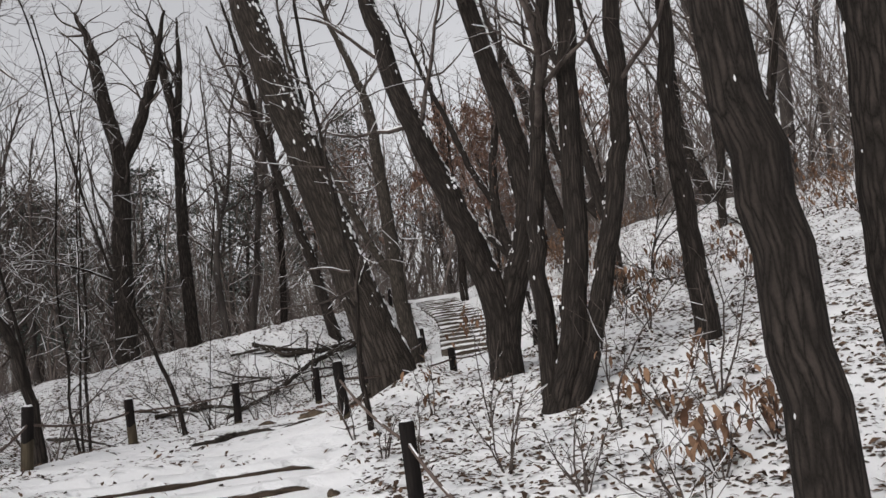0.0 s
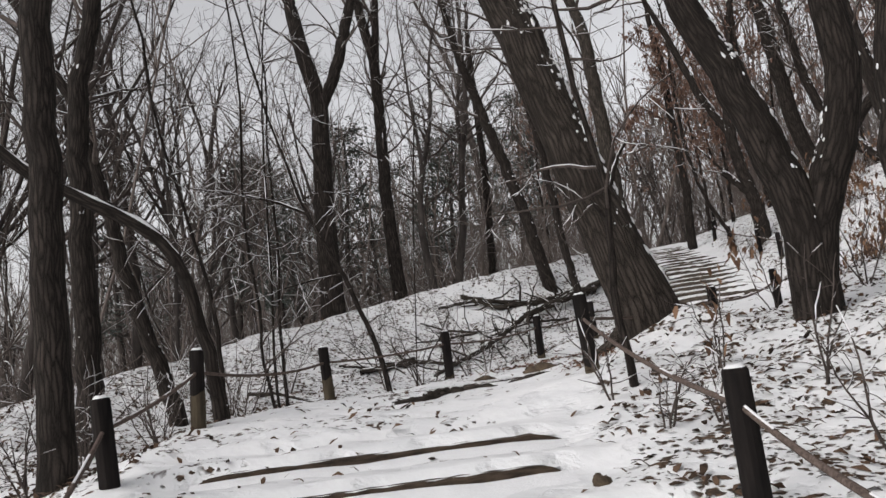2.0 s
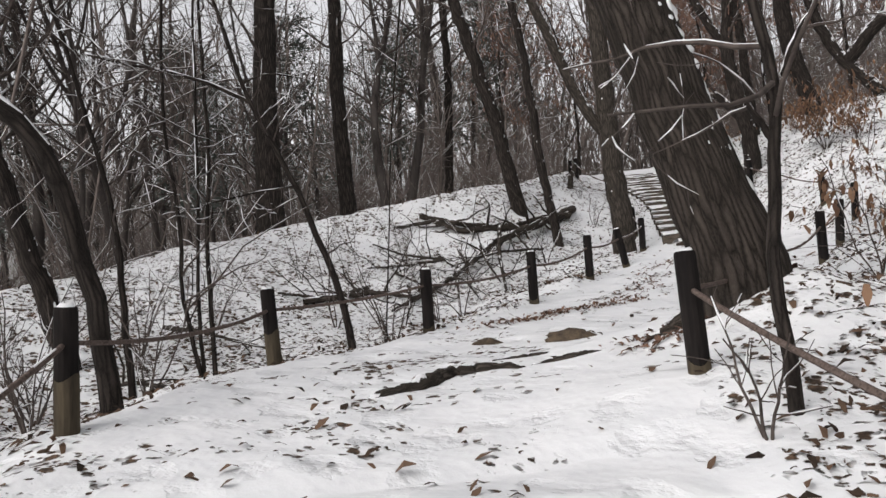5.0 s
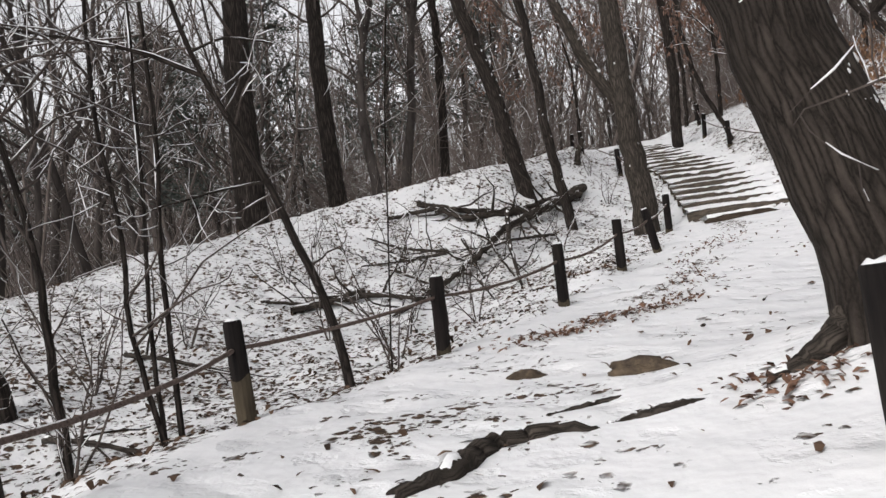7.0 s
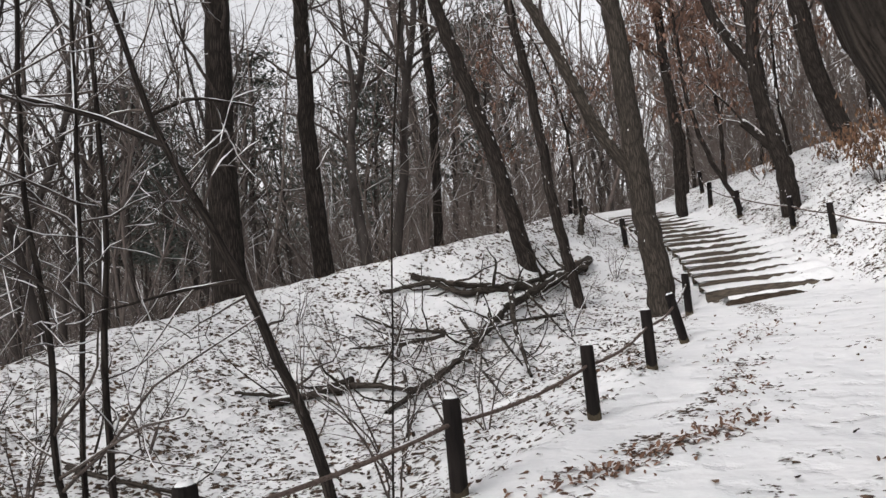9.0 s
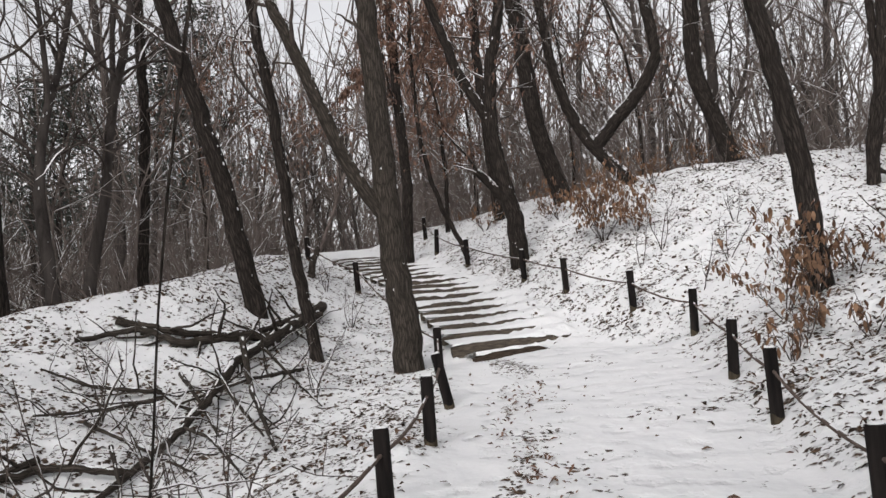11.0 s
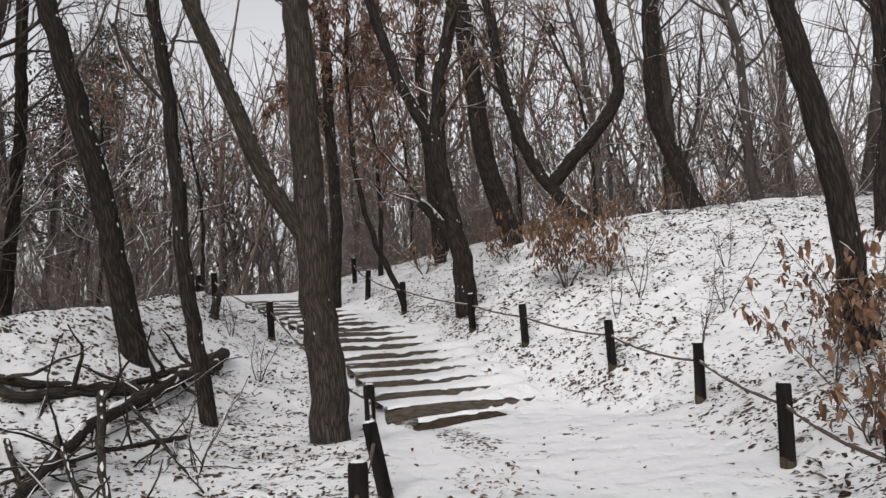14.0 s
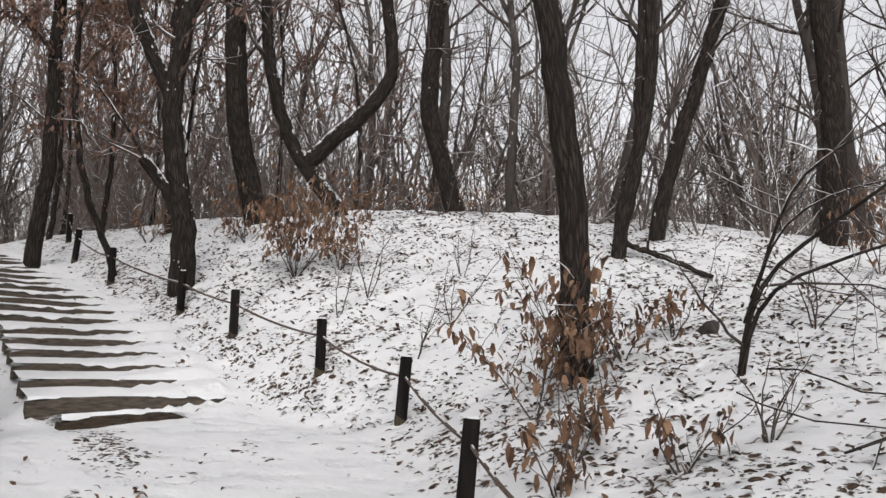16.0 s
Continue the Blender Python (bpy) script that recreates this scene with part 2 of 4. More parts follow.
# ---- mesh helpers ----
class Tubes:
    """Collects tubes of any taper into one mesh, with a UV in metres round and along each."""

    def __init__(self):
        self.v, self.f, self.uv, self.n = [], [], [], 0

    def add(self, pts, radii, sides=6, cap=True, rough=0.0, flare=None):
        pts = np.asarray(pts, float)
        radii = np.asarray(radii, float)
        k = len(pts)
        d = np.gradient(pts, axis=0)
        d /= np.linalg.norm(d, axis=1)[:, None] + 1e-9
        ref = np.array([0.0, 0.0, 1.0]) if abs(d[0, 2]) < 0.8 else np.array([1.0, 0.0, 0.0])
        u = np.cross(d, ref)
        u /= np.linalg.norm(u, axis=1)[:, None] + 1e-9
        w = np.cross(d, u)
        a = np.linspace(0, 2 * np.pi, sides, endpoint=False)
        r = radii[:, None] * (1 + (rough * (rng.random((k, sides)) - 0.5) if rough else 0))
        if flare is not None:
            r = r * flare
        ring = pts[:, None] + r[..., None] * (np.cos(a)[None, :, None] * u[:, None] + np.sin(a)[None, :, None] * w[:, None])
        b = self.n
        self.v.append(ring.reshape(-1, 3))
        i, j = np.meshgrid(np.arange(k - 1), np.arange(sides), indexing="ij")
        jn = (j + 1) % sides
        q = np.stack([b + i * sides + j, b + i * sides + jn, b + (i + 1) * sides + jn, b + (i + 1) * sides + j], -1).reshape(-1, 4)
        self.f.append(q)
        s = np.concatenate([[0], np.cumsum(np.linalg.norm(np.diff(pts, axis=0), axis=1))])
        R = max(float(radii[0]), 0.01) * 2 * np.pi
        off = rng.random() * 20
        jj = np.stack([j, j + 1, j + 1, j], -1) / sides * R + off
        ss = np.stack([s[i], s[i], s[i + 1], s[i + 1]], -1) + off
        self.uv.append(np.stack([jj, ss], -1).reshape(-1, 2))
        self.n += k * sides

    def mesh(self, name, mat, smooth=True):
        me = bpy.data.meshes.new(name)
        if not self.v:
            return me
        v, f = np.concatenate(self.v), np.concatenate(self.f)
        quick_mesh(me, v, f, smooth)
        layer = me.uv_layers.new(name="UVMap")
        layer.data.foreach_set("uv", np.concatenate(self.uv).ravel())
        me.materials.append(mat)
        return me


def quick_mesh(me, v, f, smooth=True):
    """Fills a mesh with quads (or triangles) from arrays."""
    f = np.asarray(f)
    me.vertices.add(len(v))
    me.vertices.foreach_set("co", np.asarray(v, float).ravel())
    me.loops.add(f.size)
    me.loops.foreach_set("vertex_index", f.ravel().astype(np.int32))
    me.polygons.add(len(f))
    me.polygons.foreach_set("loop_start", np.arange(0, f.size, f.shape[1], dtype=np.int32))
    me.polygons.foreach_set("use_smooth", np.full(len(f), smooth))
    me.update(calc_edges=True)
    return me


def put(name, me, parent=None, label=""):
    ob = new(name, me)
    if parent is not None:
        ob.parent = parent
    return tagged(ob, label)


def from_bm(name, bm, mat, parent=None, label="", smooth=False):
    me = bpy.data.meshes.new(name)
    bm.normal_update()
    bm.to_mesh(me)
    bm.free()
    me.materials.append(mat)
    for p in me.polygons:
        p.use_smooth = smooth
    return put(name, me, parent, label)

# ---- ground ----
def spaced(lo, hi, step, reach):
    mid = np.arange(lo, hi + 1e-6, step)
    g, d, out = step, 0.0, []
    while d < reach:
        g *= 1.16
        d += g
        out.append(d)
    out = np.array(out)
    return np.concatenate([lo - out[::-1], mid, hi + out])


# the upper stairs: first riser, going, lift of each riser; the lower earth steps likewise
UP_Y, UP_GO, UP_N, UP_LIFT = 19.95, 0.49, 18, 0.098
LOW_GO, LOW_LIFT, LOW_N = 0.74, 0.10, 4
LOW_ACROSS, LOW_AHEAD = np.array([0.75, 0.66]), np.array([-0.66, 0.75])
LOW_TOP = np.array([-1.41, 5.95])


def stair_place(x, y):
    """How many goings up the upper stairs a place lies, and how far it is from their middle."""
    cx, _, _ = trail(y)
    skew = np.interp(y, [19, 21, 23], [0.36, 0.4, 0.42])
    return (y - skew * (x - cx) - UP_Y) / UP_GO, x - cx


def low_place(x, y):
    dx, dy = x - LOW_TOP[0], y - LOW_TOP[1]
    return (dx * LOW_AHEAD[0] + dy * LOW_AHEAD[1]) / LOW_GO, dx * LOW_ACROSS[0] + dy * LOW_ACROSS[1]


def saw(f):
    """A tread that falls gently forward, and the riser behind the log's face."""
    return np.where(f < 0.2, f / 0.2 - 0.5, 0.5 - (f - 0.2) / 0.8)


def ground_cut(x, y):
    z = ground(x, y)
    s, u = stair_place(x, y)
    inside = (s > 0) & (s < UP_N)
    side = 1 - smooth01((np.abs(u) - 0.95) / 0.25)
    z = z + np.where(inside, side * (UP_LIFT * saw(s - np.floor(s)) + 0.08 * np.clip(1 - np.floor(s) / 4, 0, 1) * np.clip(s / 0.2, 0, 1)), 0)
    s, u = low_place(x, y)
    inside = (s > -LOW_N) & (s < 1)
    side = 1 - smooth01((np.abs(u + 0.1) - 1.1) / 0.35)
    z = z + np.where(inside, side * LOW_LIFT * saw(s - np.floor(s)), 0)
    return z


def gz(x, y):
    return float(ground_cut(np.array([float(x)]), np.array([float(y)]))[0])


gx, gy = spaced(-12, 6, 0.1, 600), spaced(0, 31, 0.085, 600)
X, Y = np.meshgrid(gx, gy, indexing="ij")
Z = ground_cut(X, Y)
nx, ny = X.shape
idx = np.arange(nx * ny).reshape(nx, ny)
quads = np.stack([idx[:-1, :-1], idx[1:, :-1], idx[1:, 1:], idx[:-1, 1:]], -1).reshape(-1, 4)
me = quick_mesh(bpy.data.meshes.new("ground"), np.stack([X, Y, Z], -1).reshape(-1, 3), quads)
walked = on_trail(X, Y)
xc = soft(Y, CREST_Y, CREST_X)
beyond = smooth01((xc - 0.6 - X) / 2.0)
cxx, ww, _ = trail(Y)
bank = np.exp(-((X - cxx - ww - 0.35) / 0.5) ** 2) * smooth01((Y - 18.5) / 2)
lit = 0.50 + 0.25 * (vnoise(X * 0.45, Y * 0.45, 1) - 0.5) + 0.25 * beyond + 0.12 * bank + 0.10 * smooth01((cxx - ww - X) / 1.0) * smooth01((18 - Y) / 3) * smooth01((Y - 6) / 2)
worn = np.exp(-((X - cxx + 0.56 - 0.14 * np.sin(Y * 0.9)) / 0.2) ** 2) * smooth01((Y - 6) / 3) * (1 - smooth01((Y - 19) / 1.5))
lit = lit * (1 - walked) + walked * (0.04 + 0.9 * worn * smooth01((vnoise(X * 1.7, Y * 1.7, 3) - 0.3) / 0.3) + 0.10 * (vnoise(X * 0.8, Y * 0.8, 2) - 0.5) + 0.40 * smooth01((vnoise(X * 1.3 + 3, Y * 1.3, 0) - 0.60) / 0.15) * (Y < 11))
lit = lit + (1 - walked) * (0.16 * np.exp(-((X + 6.8) ** 2 + (Y - 11.3) ** 2) / 4.0) + 0.12 * np.exp(-((X + 6.0) ** 2 / 1.2 + (Y - 16.5) ** 2 / 6.0)))
lit = lit + 0.14 * (1 - walked) * np.exp(-((X - 1.6) ** 2 + (Y - 5.6) ** 2) / 5.0)
hill = smooth01((X - cxx - ww - 1.0) / 2) * smooth01((Y - 12) / 3)
lit = lit - 0.10 * hill
at = me.attributes.new("litter", "FLOAT", "POINT")
at.data.foreach_set("value", lit.ravel().astype(np.float32))
me.materials.append(GROUND)
tagged(put("ground", me), "snow-dusted woodland ground with dead leaves showing through", "ground", kind="structure")

# ---- steps ----
def board(name, a, b, height, thick, mat, parent, worn=0.012, cuts=9, bury=0.05):
    """A weathered riser log between two points of its top edge."""
    a, b = Vector(a), Vector(b)
    d = (b - a).normalized()
    side = Vector((-d.y, d.x, 0))
    bm = bmesh.new()
    rings = []
    for k in range(cuts + 1):
        c = a.lerp(b, k / cuts) - Vector((0, 0, bury if k in (0, cuts) else 0.25 * bury if k in (1, cuts - 1) else 0))
        j = [worn * (rng.random() - 0.5) for _ in range(4)]
        ch = 0.012
        prof = [(0, -height), (0, -ch + j[0]), (ch, j[1]), (thick - ch, j[2]), (thick, -ch + j[3]), (thick, -height)]
        rings.append([bm.verts.new(c + side * (p + worn * (rng.random() - 0.5)) + Vector((0, 0, q))) for p, q in prof])
    for r, s in zip(rings, rings[1:]):
        for i in range(len(r)):
            bm.faces.new((r[i], s[i], s[(i + 1) % 6], r[(i + 1) % 6]))
    bm.faces.new(rings[0][::-1])
    bm.faces.new(rings[-1])
    bmesh.ops.recalc_face_normals(bm, faces=bm.faces)
    return from_bm(name, bm, mat, parent)


def snow_patch(name, a, b, depth, parent, lift=0.012, hang=0.03):
    """A ragged strip of snow that lies along the top of a riser."""
    a, b = Vector(a), Vector(b)
    d = (b - a).normalized()
    side = Vector((-d.y, d.x, 0))
    n = max(6, int((b - a).length / 0.025))
    bm = bmesh.new()
    rows = []
    for k in range(n + 1):
        c = a.lerp(b, k / n)
        lump = 0.6 * float(vnoise(np.array([c.x * 3.1 + a.z * 40]), np.array([c.y * 3.1]), 1)[0]) + 0.4 * float(vnoise(np.array([c.x * 8]), np.array([c.y * 8]), 2)[0])
        drop = hang * max(0.0, lump - 0.5) / 0.25
        h = lift * (0.5 + float(vnoise(np.array([c.x * 6]), np.array([c.y * 6]), 3)[0]))
        rows.append([bm.verts.new(c + side * (-0.014 - 0.25 * drop if drop > 0 else 0.012) + Vector((0, 0, -drop - 0.006))), bm.verts.new(c + side * (0.0 if drop > 0 else 0.03) + Vector((0, 0, h))), bm.verts.new(c + side * depth + Vector((0, 0, -0.03)))])
    for r, s in zip(rows, rows[1:]):
        for i in range(2):
            bm.faces.new((r[i], s[i], s[i + 1], r[i + 1]))
    return from_bm(name, bm, SNOW, parent, smooth=True)


def drift(a, b, parent, top, foot=None):
    """Snow banked unevenly against the foot of a riser."""
    a, b = Vector(a), Vector(b)
    d = (b - a).normalized()
    side = Vector((-d.y, d.x, 0))
    n = int((b - a).length / 0.03)
    bm = bmesh.new()
    rows = []
    for k in range(n + 1):
        c = a.lerp(b, k / n)
        u = np.array([c.x * 1.9 + a.x * 17]), np.array([c.y * 1.9])
        h = top * (0.3 + 0.5 * float(vnoise(u[0], u[1], 1)[0]) + 0.15 * float(vnoise(u[0] * 4, u[1] * 4, 2)[0]))
        fall = 0.12 * max(0.0, abs(k / n - 0.5) - 0.42)
        row = []
        for off, f in ((-0.34, -0.3), (-0.2, 0.25), (-0.1, 0.7), (-0.035, 0.97), (0.02, 1.0)):
            p = c + side * off
            row.append(bm.verts.new((p.x, p.y, c.z - (foot or top * 1.15) + h * f + off * 0.12 - fall)))
        rows.append(row)
    for r, s in zip(rows, rows[1:]):
        for i in range(4):
            bm.faces.new((r[i], s[i], s[i + 1], r[i + 1]))
    bmesh.ops.recalc_face_normals(bm, faces=bm.faces)
    return from_bm("snow_drift", bm, SNOW, parent, smooth=True)


stairs = tagged(new("staircase"), "log-edged trail stairs with snow on their treads", "stairs", kind="structure")
for k in range(UP_N):
    ends = []
    half = 1.03 + 0.06 * (rng.random() - 0.5)
    for u in (-half, half + 0.2):
        y = UP_Y + UP_GO * k
        for _ in range(6):
            cx = float(trail(np.array([y]))[0][0])
            y = UP_Y + UP_GO * k + float(np.interp(y, [19, 21, 23], [0.36, 0.4, 0.42])) * u
        cx = float(trail(np.array([y]))[0][0])
        ends.append((cx + u, y))
    mids = [((ends[0][0] + ends[1][0]) / 2, (ends[0][1] + ends[1][1]) / 2)]
    z = float(ground(np.array([mids[0][0]]), np.array([mids[0][1]]))[0]) + UP_LIFT * 0.5 + 0.08 * max(0.0, 1 - k / 4)
    tall = 0.24 if k == 0 else 0.13
    a, b = (*ends[0], z + 0.03 * (rng.random() - 0.5)), (*ends[1], z + 0.03 * (rng.random() - 0.5))
    log = board("step_log", a, b, tall, 0.09, PLANK, stairs)
    snow_patch("snow_strip", a, b, 0.16, log)
    if k:
        drift(a, b, log, 0.05, 0.115)
front = board("step_log", (-2.9, 19.17, -1.52), (-1.85, 19.74, -1.47), 0.16, 0.12, WET_LOG, stairs)
snow_patch("snow_strip", (-2.9, 19.19, -1.51), (-1.85, 19.76, -1.46), 0.4, front, 0.03)

low = tagged(new("earth_steps"), "low earth steps edged with half-buried logs under snow", "steps", kind="structure")
for k in range(-LOW_N + 1, 1):
    mid = LOW_TOP + LOW_AHEAD * LOW_GO * k
    half = (1.12, 0.88, 0.9, 0.78)[-k]
    p, q = mid - LOW_ACROSS * half, mid + LOW_ACROSS * half
    zs = [float(ground(np.array([c[0]]), np.array([c[1]]))[0]) + LOW_LIFT * 0.22 for c in (p, mid, q)]
    tilt = 0.36 * (zs[2] - zs[0])
    z = (zs[0] + 2 * zs[1] + zs[2]) / 4
    a, b = (*p, z - tilt), (*q, z + tilt)
    log = board("step_log", a, b, 0.17, 0.10, WET_LOG, low, 0.010, 22, 0.055)
    snow_patch("snow_strip", Vector(a).lerp(Vector(b), 0.03) - Vector((0, 0, 0.01)), Vector(a).lerp(Vector(b), 0.97) - Vector((0, 0, 0.01)), 0.14, log, 0.012, 0.0)
    drift(a, b, log, LOW_LIFT * 0.6)


# ---- rope fence ----
LEFT = [(1.1, 0.4), (-0.62, 2.84), (-2.56, 4.93), (-3.48, 6.43), (-4.12, 8.83), (-3.77, 10.75), (-3.42, 12.76), (-3.25, 14.53), (-3.16, 16.22), (-3.38, 18.41), (-4.0, 20.6), (-5.15, 23.2), (-6.6, 25.6), (-7.6, 28.2)]
RIGHT = [(3.5, 1.2), (1.95, 3.35), (0.78, 5.4), (-0.81, 7.93), (-0.7, 11.76), (-0.38, 14.27), (-0.21, 16.0), (0.02, 18.42), (-0.45, 20.15), (-1.29, 21.8), (-1.94, 23.17), (-3.04, 25.48), (-3.8, 27.14), (-4.21, 29.5)]
POST_H, POST_R = 0.60, 0.057


def make_post(bare=0.05):
    root = tagged(new("fence_post"), "black-tarred round wooden fence post standing in snow", "fence post", "trail fence posts")
    bm = bmesh.new()
    prof = [(-0.35, 1.0), (0.10, 1.0), (POST_H - 0.02, 0.97), (POST_H - 0.004, 0.9), (POST_H, 0.78)]
    rings = []
    for z, s in prof:
        rings.append([bm.verts.new((POST_R * s * (1 + 0.05 * math.sin(3 * a)) * math.cos(a), POST_R * s * math.sin(a), z)) for a in [k * math.tau / 14 for k in range(14)]])
    for r, s in zip(rings, rings[1:]):
        for i in range(14):
            bm.faces.new((r[i], r[(i + 1) % 14], s[(i + 1) % 14], s[i]))
    bm.faces.new(rings[-1])
    from_bm("post", bm, POST, root, smooth=False)
    bm = bmesh.new()
    ring = [bm.verts.new((POST_R * 0.8 * math.cos(a), POST_R * 0.8 * math.sin(a), POST_H - 0.003)) for a in [k * math.tau / 10 for k in range(10)]]
    up = [bm.verts.new((POST_R * 0.5 * math.cos(a) + 0.006, POST_R * 0.5 * math.sin(a), POST_H + 0.014 + 0.006 * math.sin(2.3 * a))) for a in [k * math.tau / 10 for k in range(10)]]
    for i in range(10):
        bm.faces.new((ring[i], ring[(i + 1) % 10], up[(i + 1) % 10], up[i]))
    bm.faces.new(up)
    from_bm("snow_cap", bm, SNOW, root, "thin snow cap", smooth=True)
    bm = bmesh.new()
    rings = [[bm.verts.new(((POST_R + 0.003 - 0.002 * q) * (1 + 0.05 * math.sin(3 * a)) * math.cos(a), (POST_R + 0.003 - 0.002 * q) * math.sin(a), z + (0.02 * math.sin(2 * a + 1) if q else 0))) for a in [k * math.tau / 14 for k in range(14)]] for q, z in ((0, -0.3), (1, bare))]
    for i in range(14):
        bm.faces.new((rings[0][i], rings[0][(i + 1) % 14], rings[1][(i + 1) % 14], rings[1][i]))
    from_bm("foot", bm, POST_FOOT, root, "bare paler wood")
    return root


post, pale_post = make_post(), make_post(0.27)
PALE = ((-3.48, 6.43), (-4.12, 8.83))
SUNK = {(-2.56, 4.93): 0.11}


def set_posts(places, seed):
    r = random.Random(seed)
    line = []
    for k, (x, y) in enumerate(places):
        lx, ly = r.gauss(0, 1.6), r.gauss(0, 1.6)
        if (x, y) == (-3.16, 16.22):
            lx, ly = 3, -10
        m = pose(x, y, gz(x, y) - SUNK.get((x, y), 0.0), lx, ly, 0)
        copy_thing(pale_post if (x, y) in PALE else post, m)
        line.append(m @ Vector((0, 0, 0.43 + r.uniform(-0.02, 0.02))))
    return line


left_line, right_line = set_posts(LEFT, 3), set_posts(RIGHT, 5)
for pattern in (post, pale_post):
    for child in list(pattern.children):
        bpy.data.objects.remove(child)
    bpy.data.objects.remove(pattern)


def rope(line, label, seed):
    r = random.Random(seed)
    root = tagged(new("fence_rope"), label, "rope")
    for k, (a, b) in enumerate(zip(line, line[1:])):
        t, n = Tubes(), 14
        s = Tubes()
        sag = (b - a).length * r.uniform(0.012, 0.035)
        pts = [a.lerp(b, j / n) - Vector((0, 0, sag * 4 * (j / n) * (1 - j / n))) for j in range(n + 1)]
        t.add(pts, [0.014] * (n + 1), 6)
        put("rope_span", t.mesh("rope_span", ROPE), root)
        for j in range(n):
            if r.random() < 0.35:
                s.add([pts[j] + Vector((0, 0, 0.01)), pts[j + 1] + Vector((0, 0, 0.01))], [0.008, 0.008], 5)
        if s.v:
            tagged(put("snow", s.mesh("snow", SNOW), root, "snow clinging on the rope"), kind="stuff")


rope(left_line, "sagging brown fence rope threaded through posts, dusted with snow", 1)
rope(right_line, "sagging brown fence rope threaded through posts, dusted with snow", 2)

# ---- trees ----
def wander(start, direction, length, n, bend, lift):
    """A branch's line: it wanders sideways and turns towards the light."""
    d = np.array(direction, float)
    d /= np.linalg.norm(d)
    p, out, step = np.array(start, float), [np.array(start, float)], length / n
    for _ in range(n):
        d = d + bend * rng.normal(size=3) + np.array([0, 0, lift])
        d /= np.linalg.norm(d)
        p = p + d * step
        out.append(p)
    return np.array(out)


def side_way(d, spread):
    """A way that leaves the way d by about spread degrees, to a random side."""
    d = d / np.linalg.norm(d)
    v = rng.normal(size=3)
    v -= d * v.dot(d)
    v /= np.linalg.norm(v)
    a = radians(spread)
    return d * math.cos(a) + v * math.sin(a)


def snow_line(snow, pts, radii, part=0.6, patchy=False):
    """Snow along the upper side of a branch."""
    n = len(pts)
    k = 0
    while k < n - 1:
        run = min(n - 1 - k, 1 + int(rng.random() * 3))
        d = pts[k + run] - pts[k]
        flat = math.hypot(d[0], d[1]) / (np.linalg.norm(d) + 1e-9)
        if radii[k] > 0.06:
            d = pts[k + 1] - pts[k]
            nd = d / (np.linalg.norm(d) + 1e-9)
            up = np.array([0, 0, 1.0]) - nd * nd[2]
            up /= np.linalg.norm(up) + 1e-9
            across = np.cross(nd, up)
            for _ in range(6 + int((50 if flat > 0.25 else 22) * flat)):
                if rng.random() < part * min(1.0, 0.05 + 2.0 * flat):
                    a0, w = rng.random(), 0.004 + (0.008 + (0.10 if flat > 0.25 else 0.02) * radii[k]) * rng.random() ** 2.0
                    w = min(w, 0.028 if flat > 0.25 else 0.013)
                    g = rng.normal() * 0.42
                    c = pts[k] + d * a0 + (up * math.cos(g) + across * math.sin(g)) * (radii[k] - 0.45 * w)
                    ln = rng.uniform(1.6, 4.5) * w + 0.01
                    snow.add([c, c + nd * ln * 0.35, c + nd * ln * 0.7, c + nd * ln], [w * 0.3, w, w * 0.8, w * 0.25], 4)
            k += 1
            continue
        if rng.random() < part * min(1.0, 0.2 + 1.1 * flat):
            seg, r = pts[k:k + run + 1], radii[k:k + run + 1]
            nd = d / (np.linalg.norm(d) + 1e-9)
            up = np.array([0, 0, 1.0]) - nd * nd[2]
            up /= np.linalg.norm(up) + 1e-9
            w = np.minimum(np.maximum(r * 0.62, 0.0045), 0.012 + (0.22 + 0.3 * (flat > 0.6)) * r) * (0.7 + 0.6 * rng.random())
            q = seg + up * np.maximum(r * 0.62 + 0.002, r - 0.35 * w)[:, None]
            if r[0] > 0.05:
                across = np.cross(nd, up)
                q = q + across * (r * rng.uniform(-0.35, 0.35))[:, None]
            w = w * np.concatenate([[0.4], np.ones(max(0, len(w) - 2)), [0.4]])
            snow.add(q, w, 3)
        k += run


